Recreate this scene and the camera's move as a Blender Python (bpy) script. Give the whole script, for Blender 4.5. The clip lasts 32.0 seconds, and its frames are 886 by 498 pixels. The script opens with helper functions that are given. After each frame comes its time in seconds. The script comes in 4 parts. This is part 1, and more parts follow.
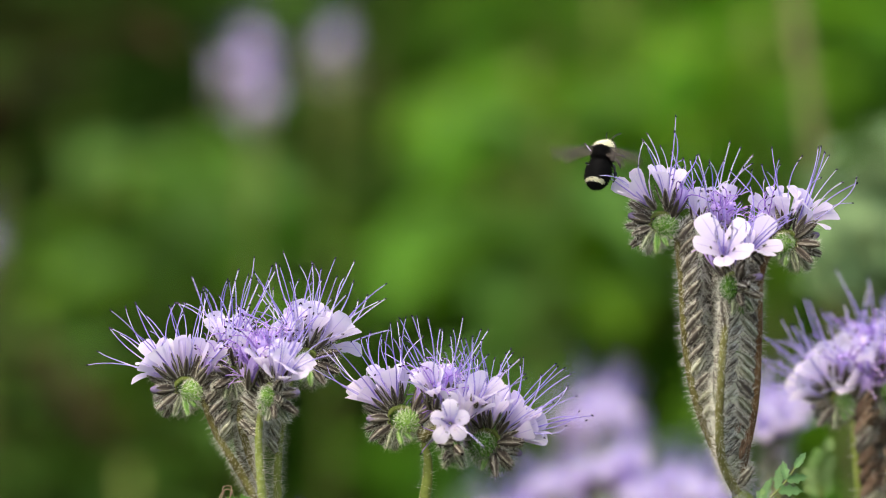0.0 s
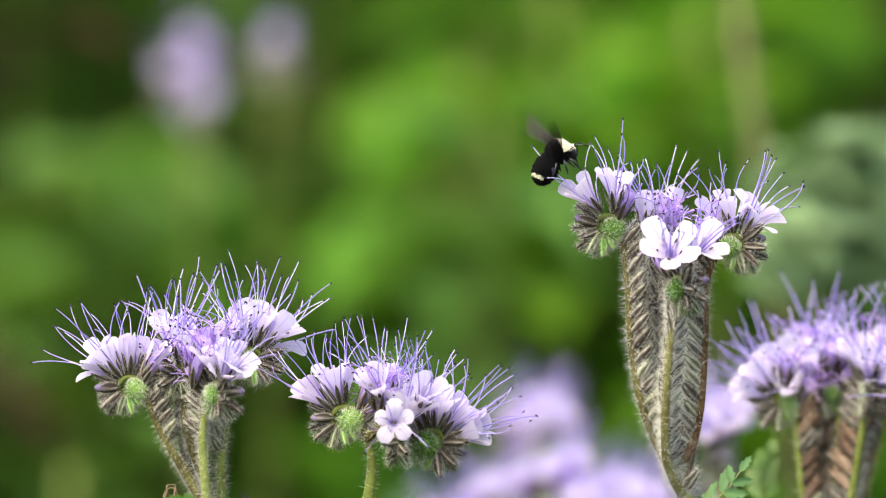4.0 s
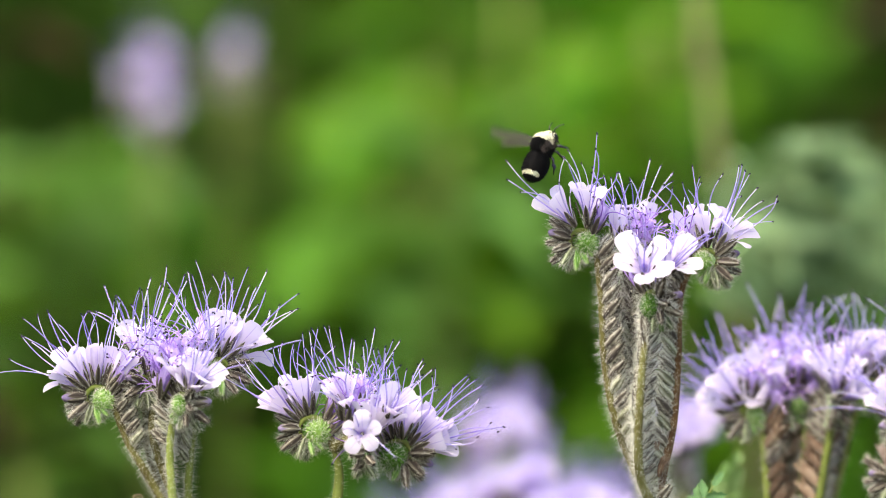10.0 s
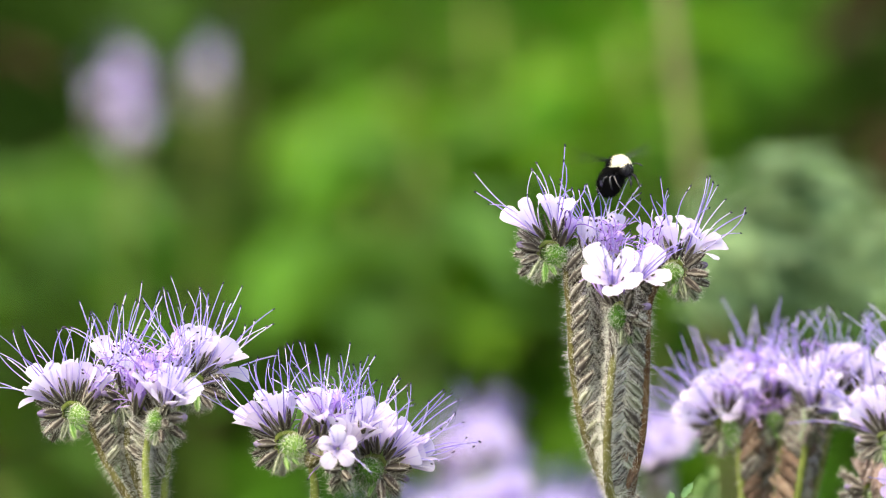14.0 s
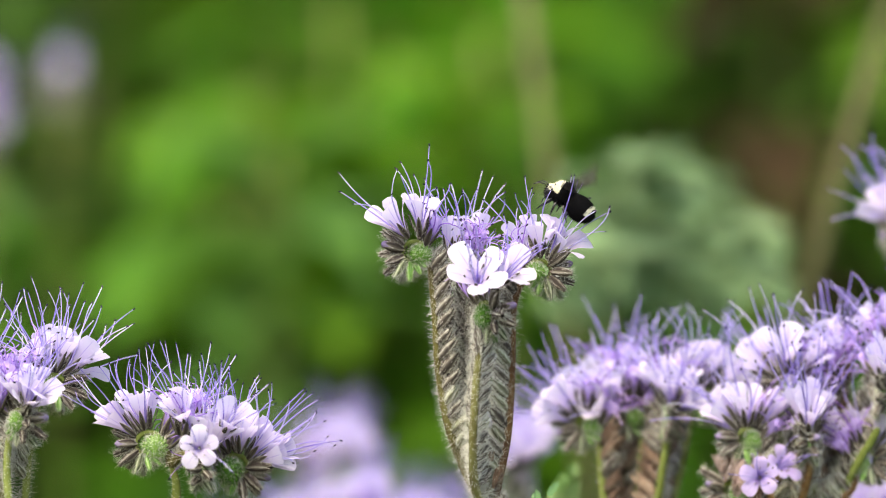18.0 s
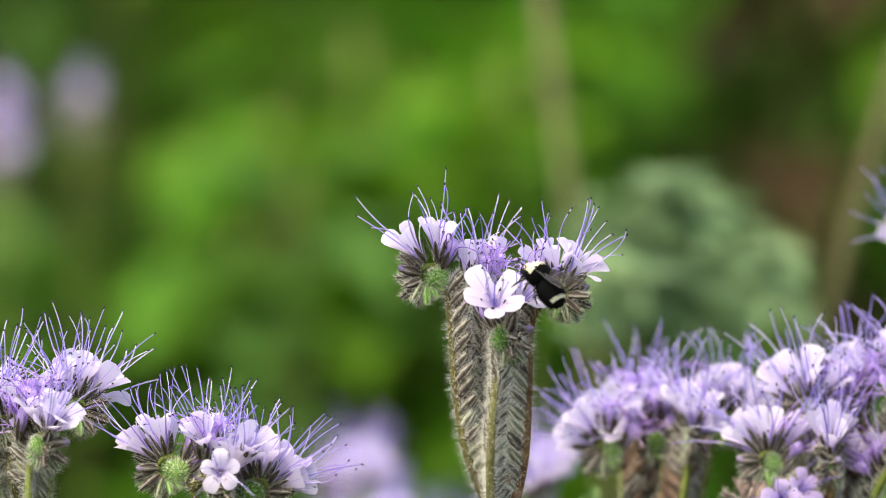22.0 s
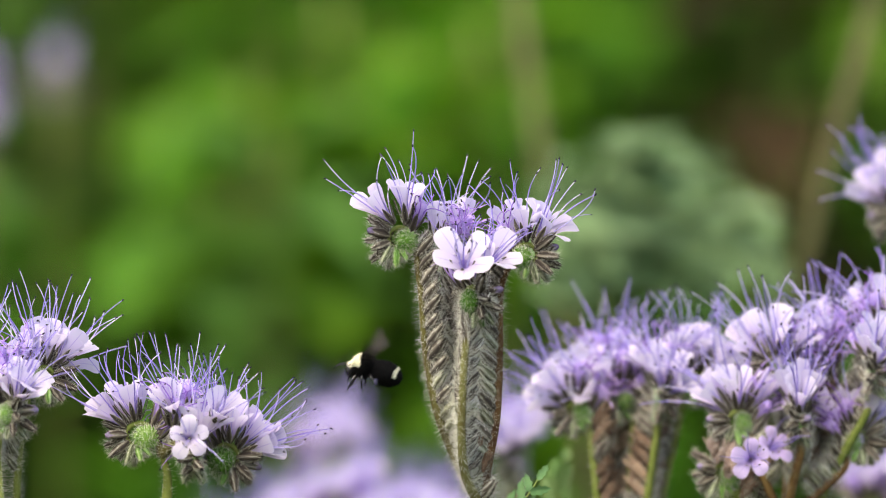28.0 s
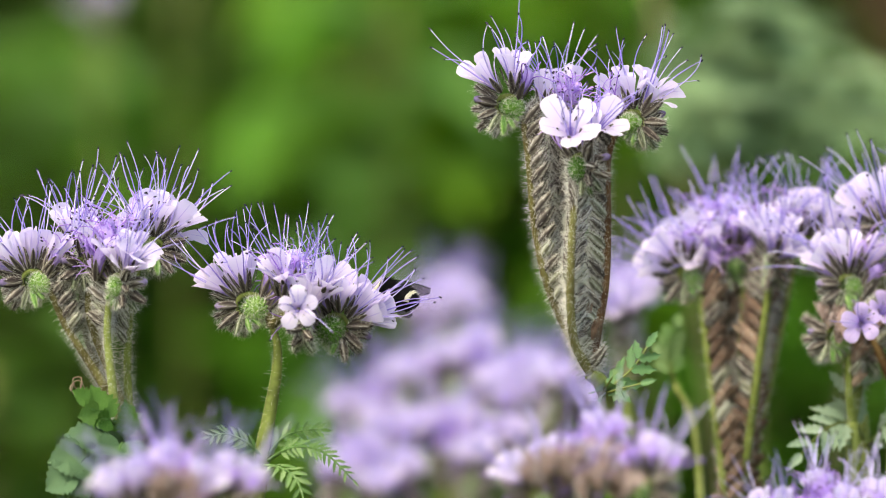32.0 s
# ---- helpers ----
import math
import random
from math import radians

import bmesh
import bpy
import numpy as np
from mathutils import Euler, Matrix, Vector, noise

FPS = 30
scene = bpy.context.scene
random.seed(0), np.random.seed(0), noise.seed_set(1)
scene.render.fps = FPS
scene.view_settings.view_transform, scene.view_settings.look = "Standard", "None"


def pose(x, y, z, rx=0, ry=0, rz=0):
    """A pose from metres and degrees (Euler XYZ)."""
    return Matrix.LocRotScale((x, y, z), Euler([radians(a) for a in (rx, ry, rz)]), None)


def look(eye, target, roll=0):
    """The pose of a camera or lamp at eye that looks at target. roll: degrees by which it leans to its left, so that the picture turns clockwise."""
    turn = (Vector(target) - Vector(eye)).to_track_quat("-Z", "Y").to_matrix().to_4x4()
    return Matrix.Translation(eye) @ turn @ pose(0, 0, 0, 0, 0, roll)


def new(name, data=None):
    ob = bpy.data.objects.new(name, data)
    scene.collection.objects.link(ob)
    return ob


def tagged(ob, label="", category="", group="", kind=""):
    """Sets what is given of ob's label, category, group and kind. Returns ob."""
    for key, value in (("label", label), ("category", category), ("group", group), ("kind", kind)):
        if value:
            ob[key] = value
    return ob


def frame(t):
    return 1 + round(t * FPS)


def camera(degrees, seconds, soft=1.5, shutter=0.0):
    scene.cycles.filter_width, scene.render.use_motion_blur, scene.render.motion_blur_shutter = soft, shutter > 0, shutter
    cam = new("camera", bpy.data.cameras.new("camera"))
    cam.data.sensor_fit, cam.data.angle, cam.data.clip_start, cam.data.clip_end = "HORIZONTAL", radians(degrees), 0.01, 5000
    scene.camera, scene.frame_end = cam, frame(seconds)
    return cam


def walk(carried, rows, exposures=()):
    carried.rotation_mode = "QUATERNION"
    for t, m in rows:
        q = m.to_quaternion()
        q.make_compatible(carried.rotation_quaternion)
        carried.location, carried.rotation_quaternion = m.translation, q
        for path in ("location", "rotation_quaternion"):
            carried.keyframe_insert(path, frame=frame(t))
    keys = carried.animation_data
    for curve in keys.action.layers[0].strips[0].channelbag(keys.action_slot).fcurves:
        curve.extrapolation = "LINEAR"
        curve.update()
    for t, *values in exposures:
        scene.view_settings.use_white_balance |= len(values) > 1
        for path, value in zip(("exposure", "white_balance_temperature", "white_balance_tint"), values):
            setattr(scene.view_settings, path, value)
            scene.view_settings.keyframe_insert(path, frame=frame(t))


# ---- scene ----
D0 = 2.06                       # focus distance, lens to the sharp flower heads
F0 = 1 / math.tan(radians(2.5))

PATH = [  # seconds, eye x, aim x, aim z, roll
    (0.0, 0.0000, 0.00000, 0.70000, -0.00),
    (0.5, -0.0004, 0.00019, 0.70064, 0.06),
    (1.0, -0.0008, 0.00498, 0.70339, 0.08),
    (1.5, -0.0011, 0.00527, 0.70450, 0.16),
    (2.0, -0.0015, 0.00742, 0.70657, 0.23),
    (2.5, -0.0019, 0.00942, 0.70388, 0.25),
    (3.0, -0.0022, 0.01009, 0.70111, 0.20),
    (3.5, -0.0026, 0.01062, 0.70065, 0.29),
    (4.0, -0.0030, 0.01115, 0.69996, 0.29),
    (4.5, -0.0035, 0.01255, 0.69729, 0.24),
    (6.5, -0.0055, 0.01442, 0.69873, 0.15),
    (7.0, -0.0060, 0.01374, 0.69587, 0.22),
    (7.5, -0.0065, 0.01439, 0.69323, 0.21),
    (8.0, -0.0070, 0.01722, 0.69297, 0.29),
    (8.5, -0.0075, 0.01808, 0.69496, 0.28),
    (9.0, -0.0080, 0.01829, 0.69754, 0.29),
    (9.5, -0.0081, 0.01845, 0.70195, 0.38),
    (10.0, -0.0083, 0.01770, 0.70225, 0.45),
    (10.5, -0.0084, 0.01701, 0.70230, 0.43),
    (11.0, -0.0085, 0.01741, 0.70379, 0.52),
    (11.5, -0.0086, 0.01927, 0.70391, 0.44),
    (12.0, -0.0088, 0.01895, 0.70588, 0.37),
    (12.5, -0.0089, 0.01922, 0.70869, 0.37),
    (13.0, -0.0090, 0.01917, 0.70693, 0.37),
    (13.5, -0.0093, 0.02139, 0.70642, 0.37),
    (14.0, -0.0096, 0.02273, 0.70530, 0.29),
    (14.5, -0.0099, 0.02781, 0.70738, 0.31),
    (16.5, -0.0110, 0.03426, 0.71010, 0.12),
    (17.0, -0.0114, 0.04077, 0.70589, 0.11),
    (17.5, -0.0118, 0.04688, 0.70499, -0.11),
    (18.0, -0.0122, 0.05110, 0.70510, 0.01),
    (18.5, -0.0126, 0.05564, 0.70620, -0.10),
    (19.0, -0.0130, 0.05879, 0.70676, -0.23),
    (19.5, -0.0129, 0.05722, 0.71011, -0.22),
    (20.0, -0.0127, 0.05565, 0.70760, -0.12),
    (20.5, -0.0126, 0.05309, 0.70731, -0.23),
    (21.0, -0.0125, 0.05004, 0.70691, -0.12),
    (21.5, -0.0124, 0.04749, 0.70920, -0.12),
    (22.0, -0.0123, 0.04689, 0.70990, -0.13),
    (22.5, -0.0121, 0.04820, 0.70674, -0.12),
    (23.0, -0.0120, 0.05251, 0.70972, -0.12),
    (23.5, -0.0117, 0.05732, 0.70554, -0.23),
    (24.0, -0.0114, 0.05750, 0.70307, -0.24),
    (24.5, -0.0111, 0.05665, 0.70817, -0.23),
    (25.0, -0.0109, 0.05605, 0.70901, -0.12),
    (25.5, -0.0106, 0.05569, 0.70783, -0.23),
    (26.0, -0.0103, 0.05302, 0.70456, -0.33),
    (26.5, -0.0100, 0.05174, 0.70310, -0.23),
    (28.5, -0.0052, 0.05240, 0.70191, -1.01),
    (29.0, -0.0040, 0.04944, 0.69653, -1.01),
    (29.5, -0.0030, 0.04809, 0.68882, -1.00),
    (30.0, -0.0020, 0.04288, 0.68274, -1.22),
    (30.5, -0.0010, 0.03531, 0.68080, -1.24),
    (31.0, 0.0000, 0.03187, 0.67815, -1.34),
    (31.5, 0.0010, 0.03244, 0.67516, -1.36),
    (32.0, 0.0020, 0.03109, 0.67599, -1.46),
]
cam = camera(5.0, 32.0, soft=0.9, shutter=0.5)
cam.data.dof.use_dof = True
cam.data.dof.focus_distance = D0
cam.data.dof.aperture_fstop = 11.5
walk(cam, [(t, look((x, -D0, 0.70), (ax, 0, az), roll)) for t, x, ax, az, roll in PATH],
     exposures=[(0, 0.88, 7900, 6), (1, 1.12, 7900, 6), (4, 1.29, 7900, 6), (7, 1.32, 7900, 6), (12, 1.33, 7900, 6), (14.5, 1.38, 7900, 6), (17, 1.25, 7900, 6), (19, 1.14, 7900, 6), (21, 1.06, 7900, 6), (23, 1.09, 7900, 6), (24, 1.06, 7900, 6),
                (26, 0.98, 7900, 6), (29, 0.96, 7900, 6), (32, 1.05, 7900, 6)])

# ---- daylight: bright overcast, soft light from above ----
world = bpy.data.worlds.new("sky")
scene.world = world
world.use_nodes = True
sky = world.node_tree.nodes.new("ShaderNodeTexSky")
sky.sky_type, sky.sun_disc = "NISHITA", False
sky.sun_elevation, sky.sun_rotation = radians(58), radians(215)
sky.dust_density, sky.air_density = 3.0, 1.0
back = world.node_tree.nodes["Background"]
back.inputs["Strength"].default_value = 0.21
world.node_tree.links.new(sky.outputs[0], back.inputs["Color"])
sun = new("sun", bpy.data.lights.new("sun", "SUN"))
sun.data.energy, sun.data.angle, sun.data.color = 1.9, radians(60), (1.0, 0.97, 0.92)
sun.matrix_world = look((-2.2, -2.6, 5.4), (0, 0, 0))


# ---- materials ----
def nodes_of(name, rough=0.6):
    m = bpy.data.materials.new(name)
    m.use_nodes = True
    n = m.node_tree.nodes
    p = n["Principled BSDF"]
    p.inputs["Roughness"].default_value = rough
    return m, n, m.node_tree.links, p


def ramp(n, stops):
    r = n.new("ShaderNodeValToRGB")
    e = r.color_ramp.elements
    while len(e) < len(stops):
        e.new(0.5)
    for el, (pos, col) in zip(e, stops):
        el.position, el.color = pos, (*col, 1)
    return r


def organic(name, dark, mid, light, scale, rough=0.6, thin=0.0, bump=0.0, fine=8.0, vary=0.5, sheen=0.0, gloss=0.15):
    """Plant tissue: broad and fine noise over three shades, each piece shifted a little; thin: share of light let through."""
    m, n, l, p = nodes_of(name, rough)
    tc, info = n.new("ShaderNodeTexCoord"), n.new("ShaderNodeObjectInfo")
    a, b = n.new("ShaderNodeTexNoise"), n.new("ShaderNodeTexNoise")
    a.inputs["Scale"].default_value, b.inputs["Scale"].default_value = scale, scale * fine
    l.new(tc.outputs["Object"], a.inputs["Vector"])
    l.new(tc.outputs["Object"], b.inputs["Vector"])
    mix = n.new("ShaderNodeMath")
    mix.operation = "MULTIPLY_ADD"
    l.new(b.outputs[0], mix.inputs[0])
    mix.inputs[1].default_value = 0.5
    l.new(a.outputs[0], mix.inputs[2])
    add = n.new("ShaderNodeMath")
    add.operation = "MULTIPLY_ADD"
    l.new(info.outputs["Random"], add.inputs[0])
    add.inputs[1].default_value = vary
    l.new(mix.outputs[0], add.inputs[2])
    sub = n.new("ShaderNodeMath")
    sub.operation = "SUBTRACT"
    l.new(add.outputs[0], sub.inputs[0])
    sub.inputs[1].default_value = 0.25 + vary / 2
    r = ramp(n, [(0.2, dark), (0.5, mid), (0.8, light)])
    l.new(sub.outputs[0], r.inputs[0])
    l.new(r.outputs[0], p.inputs["Base Color"])
    p.inputs["Specular IOR Level"].default_value = gloss
    if sheen:
        p.inputs["Sheen Weight"].default_value = sheen
    if bump:
        bp = n.new("ShaderNodeBump")
        bp.inputs["Strength"].default_value, bp.inputs["Distance"].default_value = bump, 0.3 / (scale * fine)
        l.new(b.outputs[0], bp.inputs["Height"])
        l.new(bp.outputs[0], p.inputs["Normal"])
    if thin:
        t, s = n.new("ShaderNodeBsdfTranslucent"), n.new("ShaderNodeMixShader")
        l.new(r.outputs[0], t.inputs["Color"])
        s.inputs[0].default_value = thin
        l.new(p.outputs[0], s.inputs[1])
        l.new(t.outputs[0], s.inputs[2])
        l.new(s.outputs[0], n["Material Output"].inputs["Surface"])
    return m


def petal_material(name, edge, heart, vein):
    """Petal: pale blade, a warmer heart and a violet midrib with side veins, along the petal's own length."""
    m, n, l, p = nodes_of(name, 0.55)
    uv, sep, info = n.new("ShaderNodeUVMap"), n.new("ShaderNodeSeparateXYZ"), n.new("ShaderNodeObjectInfo")
    l.new(uv.outputs[0], sep.inputs[0])
    noi = n.new("ShaderNodeTexNoise")
    noi.inputs["Scale"].default_value = 900
    tc = n.new("ShaderNodeTexCoord")
    l.new(tc.outputs["Object"], noi.inputs["Vector"])
    base = ramp(n, [(0.0, heart), (0.55, edge), (1.0, edge)])
    l.new(sep.outputs[1], base.inputs[0])
    tint = n.new("ShaderNodeMix")
    tint.data_type = "RGBA"
    mul = n.new("ShaderNodeMath")
    mul.operation = "MULTIPLY"
    l.new(info.outputs["Random"], mul.inputs[0])
    mul.inputs[1].default_value = 0.42
    l.new(mul.outputs[0], tint.inputs["Factor"])
    l.new(base.outputs[0], tint.inputs["A"])
    tint.inputs["B"].default_value = (*heart, 1)
    wave = n.new("ShaderNodeMath")
    wave.operation = "PINGPONG"
    l.new(sep.outputs[0], wave.inputs[0])
    wave.inputs[1].default_value = 0.5
    line = n.new("ShaderNodeMapRange")
    line.inputs["From Min"].default_value, line.inputs["From Max"].default_value = 0.5, 0.462
    line.inputs["To Min"].default_value, line.inputs["To Max"].default_value = 0.6, 0.0
    l.new(wave.outputs[0], line.inputs["Value"])
    fade = n.new("ShaderNodeMapRange")
    fade.inputs["From Min"].default_value, fade.inputs["From Max"].default_value = 0.95, 0.45
    l.new(sep.outputs[1], fade.inputs["Value"])
    f2 = n.new("ShaderNodeMath")
    f2.operation = "MULTIPLY"
    l.new(line.outputs[0], f2.inputs[0])
    l.new(fade.outputs[0], f2.inputs[1])
    col = n.new("ShaderNodeMix")
    col.data_type = "RGBA"
    l.new(f2.outputs[0], col.inputs["Factor"])
    l.new(tint.outputs["Result"], col.inputs["A"])
    col.inputs["B"].default_value = (*vein, 1)
    l.new(col.outputs["Result"], p.inputs["Base Color"])
    bp = n.new("ShaderNodeBump")
    bp.inputs["Strength"].default_value, bp.inputs["Distance"].default_value = 0.4, 0.0002
    l.new(noi.outputs[0], bp.inputs["Height"])
    l.new(bp.outputs[0], p.inputs["Normal"])
    t, s = n.new("ShaderNodeBsdfTranslucent"), n.new("ShaderNodeMixShader")
    l.new(col.outputs["Result"], t.inputs["Color"])
    s.inputs[0].default_value = 0.5
    l.new(p.outputs[0], s.inputs[1])
    l.new(t.outputs[0], s.inputs[2])
    l.new(s.outputs[0], n["Material Output"].inputs["Surface"])
    return m


def sepal_material(name, dark, mid, pale):
    """Sepal: dark rib down the middle, pale downy margins, mottled."""
    m, n, l, p = nodes_of(name, 0.8)
    p.inputs["Specular IOR Level"].default_value = 0.15
    uv, sep, info, tc = n.new("ShaderNodeUVMap"), n.new("ShaderNodeSeparateXYZ"), n.new("ShaderNodeObjectInfo"), n.new("ShaderNodeTexCoord")
    l.new(uv.outputs[0], sep.inputs[0])
    noi = n.new("ShaderNodeTexNoise")
    noi.inputs["Scale"].default_value = 1500
    l.new(tc.outputs["Object"], noi.inputs["Vector"])
    half = n.new("ShaderNodeMath")
    half.operation = "SUBTRACT"
    l.new(sep.outputs[0], half.inputs[0])
    half.inputs[1].default_value = 0.5
    ab = n.new("ShaderNodeMath")
    ab.operation = "ABSOLUTE"
    l.new(half.outputs[0], ab.inputs[0])
    add = n.new("ShaderNodeMath")
    add.operation = "MULTIPLY_ADD"
    l.new(noi.outputs[0], add.inputs[0])
    add.inputs[1].default_value = 0.42
    l.new(ab.outputs[0], add.inputs[2])
    shift = n.new("ShaderNodeMath")
    shift.operation = "MULTIPLY_ADD"
    l.new(info.outputs["Random"], shift.inputs[0])
    shift.inputs[1].default_value = 0.16
    l.new(add.outputs[0], shift.inputs[2])
    r = ramp(n, [(0.34, dark), (0.58, mid), (0.80, pale)])
    l.new(shift.outputs[0], r.inputs[0])
    l.new(r.outputs[0], p.inputs["Base Color"])
    bp = n.new("ShaderNodeBump")
    bp.inputs["Strength"].default_value, bp.inputs["Distance"].default_value = 0.5, 0.0002
    l.new(noi.outputs[0], bp.inputs["Height"])
    l.new(bp.outputs[0], p.inputs["Normal"])
    return m


M_PETAL = petal_material("petal", (0.77, 0.725, 0.89), (0.745, 0.635, 0.90), (0.36, 0.23, 0.72))
M_FADED = petal_material("faded_petal", (0.68, 0.55, 0.91), (0.57, 0.41, 0.86), (0.36, 0.20, 0.66))
M_FILAMENT = organic("filament", (0.29, 0.22, 0.68), (0.47, 0.40, 0.82), (0.74, 0.70, 0.93), 300, 0.5, 0.3)
M_ANTHER = organic("anther", (0.02, 0.02, 0.04), (0.04, 0.035, 0.06), (0.08, 0.06, 0.10), 900, 0.8)
M_SEPAL = sepal_material("sepal", (0.034, 0.027, 0.024), (0.10, 0.086, 0.072), (0.30, 0.28, 0.235))
M_SEPAL_OLD = sepal_material("old_sepal", (0.046, 0.039, 0.035), (0.135, 0.120, 0.102), (0.38, 0.37, 0.33))
M_SEPAL_PALE = sepal_material("pale_sepal", (0.085, 0.082, 0.056), (0.23, 0.24, 0.17), (0.50, 0.52, 0.43))
M_BROWN = organic("dry_sepal", (0.07, 0.045, 0.033), (0.18, 0.12, 0.088), (0.36, 0.27, 0.20), 420, 0.85, 0.1, 0.5, 4, 0.4)
M_GREEN = sepal_material("young_bud", (0.06, 0.15, 0.03), (0.15, 0.29, 0.07), (0.32, 0.46, 0.19))
M_GREYBUD = sepal_material("downy_bud", (0.05, 0.06, 0.035), (0.15, 0.18, 0.11), (0.36, 0.40, 0.29))
M_HEART = organic("bud_knot", (0.06, 0.17, 0.02), (0.13, 0.29, 0.045), (0.26, 0.44, 0.12), 900, 0.7, 0.2)
M_VIOLET = organic("tangled_filament", (0.30, 0.15, 0.60), (0.47, 0.29, 0.76), (0.72, 0.57, 0.90), 300, 0.5, 0.3)
M_LILAC = organic("closed_petal", (0.16, 0.12, 0.24), (0.26, 0.21, 0.36), (0.40, 0.33, 0.50), 500, 0.6, 0.15)
M_HAIR = organic("plant_hair", (0.66, 0.66, 0.58), (0.80, 0.80, 0.74), (0.90, 0.90, 0.87), 300, 0.5, 0.4)
M_STEM = organic("stem", (0.08, 0.105, 0.024), (0.15, 0.19, 0.045), (0.26, 0.31, 0.10), 160, 0.55, 0.0, 0.3, 5, 0.3)
M_STALK = organic("stalk", (0.05, 0.044, 0.014), (0.105, 0.098, 0.032), (0.19, 0.19, 0.075), 160, 0.55, 0.0, 0.3, 5, 0.3)
M_REDSTALK = organic("red_stalk", (0.065, 0.032, 0.014), (0.13, 0.072, 0.028), (0.22, 0.15, 0.06), 160, 0.55, 0.0, 0.3, 5, 0.3)
M_LEAF = organic("leaf", (0.06, 0.14, 0.035), (0.13, 0.25, 0.075), (0.30, 0.42, 0.20), 300, 0.5, 0.3, 0.5, 6, 0.3)
M_TAN = organic("withered_calyx", (0.20, 0.14, 0.125), (0.40, 0.30, 0.265), (0.60, 0.49, 0.45), 420, 0.85, 0.1, 0.5, 4, 0.4)
M_DARKLEAF = organic("dark_leaf", (0.03, 0.07, 0.03), (0.06, 0.125, 0.055), (0.12, 0.21, 0.11), 200, 0.6, 0.2, 0.5, 6, 0.3)
M_CRISP = organic("crisp_leaf", (0.035, 0.11, 0.015), (0.075, 0.19, 0.03), (0.17, 0.31, 0.085), 300, 0.5, 0.3, 0.5, 6, 0.3)
M_FRESH = organic("fresh_leaf", (0.06, 0.155, 0.055), (0.12, 0.255, 0.10), (0.27, 0.41, 0.22), 200, 0.55, 0.25, 0.5, 6, 0.3)
M_GREYLEAF = organic("grey_leaf", (0.16, 0.25, 0.14), (0.26, 0.37, 0.24), (0.40, 0.50, 0.36), 120, 0.6, 0.25, 0.5, 6, 0.3)
M_SILVER = organic("silver_leaf", (0.14, 0.25, 0.105), (0.225, 0.355, 0.175), (0.33, 0.46, 0.265), 60, 0.6, 0.25, 0.5, 6, 0.3)
M_WEED = [organic("weed_leaf_%s" % s, *c, 14, 0.5, 0.45, 0.3, 6, 0.4) for s, c in (
    ("yellow", ((0.06, 0.155, 0.009), (0.105, 0.25, 0.016), (0.16, 0.33, 0.032))),
    ("mid", ((0.042, 0.135, 0.010), (0.074, 0.225, 0.018), (0.118, 0.31, 0.032))),
    ("grey", ((0.065, 0.17, 0.03), (0.12, 0.275, 0.058), (0.18, 0.36, 0.095))),
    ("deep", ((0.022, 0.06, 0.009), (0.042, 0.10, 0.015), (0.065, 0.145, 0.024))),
    ("bright", ((0.03, 0.15, 0.006), (0.052, 0.225, 0.010), (0.08, 0.29, 0.018))))]
M_STRAW = organic("straw", (0.055, 0.06, 0.025), (0.082, 0.083, 0.036), (0.11, 0.11, 0.05), 25, 0.8, 0, 0.3)
M_RUST = organic("rust_leaf", (0.015, 0.010, 0.004), (0.032, 0.020, 0.008), (0.052, 0.033, 0.013), 14, 0.8, 0.2, 0.3)
M_SOIL = organic("soil", (0.028, 0.024, 0.013), (0.038, 0.034, 0.017), (0.05, 0.055, 0.022), 1.3, 0.95, 0, 0.8, 30)
M_GRASS = organic("grass", (0.03, 0.08, 0.012), (0.06, 0.14, 0.02), (0.11, 0.20, 0.04), 3, 0.6, 0.3)
M_BLACKFUR = organic("black_fur", (0.002, 0.002, 0.003), (0.004, 0.004, 0.005), (0.010, 0.010, 0.012), 400, 0.9, 0, 0, 6, 0.1)
M_YELLOWFUR = organic("yellow_fur", (0.70, 0.67, 0.46), (0.84, 0.82, 0.64), (0.90, 0.89, 0.76), 400, 0.85, 0.1, 0, 6, 0.1)
M_SHELL = organic("bee_shell", (0.006, 0.006, 0.008), (0.012, 0.012, 0.015), (0.03, 0.03, 0.04), 500, 0.25, gloss=0.5)
M_POLLEN = organic("pollen", (0.02, 0.02, 0.035), (0.04, 0.04, 0.07), (0.08, 0.08, 0.13), 900, 0.9)
M_WING, _n, _l, _p = nodes_of("wing", 0.45)
_p.inputs["Specular IOR Level"].default_value = 0.12
_p.inputs["Base Color"].default_value = (0.03, 0.024, 0.021, 1)
_noise = _n.new("ShaderNodeTexNoise")
_noise.inputs["Scale"].default_value = 500
_map = _n.new("ShaderNodeMapRange")
_map.inputs["To Min"].default_value, _map.inputs["To Max"].default_value = 0.58, 0.9
_tc = _n.new("ShaderNodeTexCoord")
_l.new(_tc.outputs["Object"], _noise.inputs["Vector"])
_l.new(_noise.outputs[0], _map.inputs["Value"])
_l.new(_map.outputs[0], _p.inputs["Alpha"])


# ---- building helpers ----
MM = 0.001
rng = random.Random(7)


def P(u, v, y=0.0):
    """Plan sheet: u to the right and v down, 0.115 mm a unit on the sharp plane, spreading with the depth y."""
    d = D0 + y
    return Vector(((u - 784) / 784 / F0 * d, y, 0.70 + (441 - v) / 784 / F0 * d))


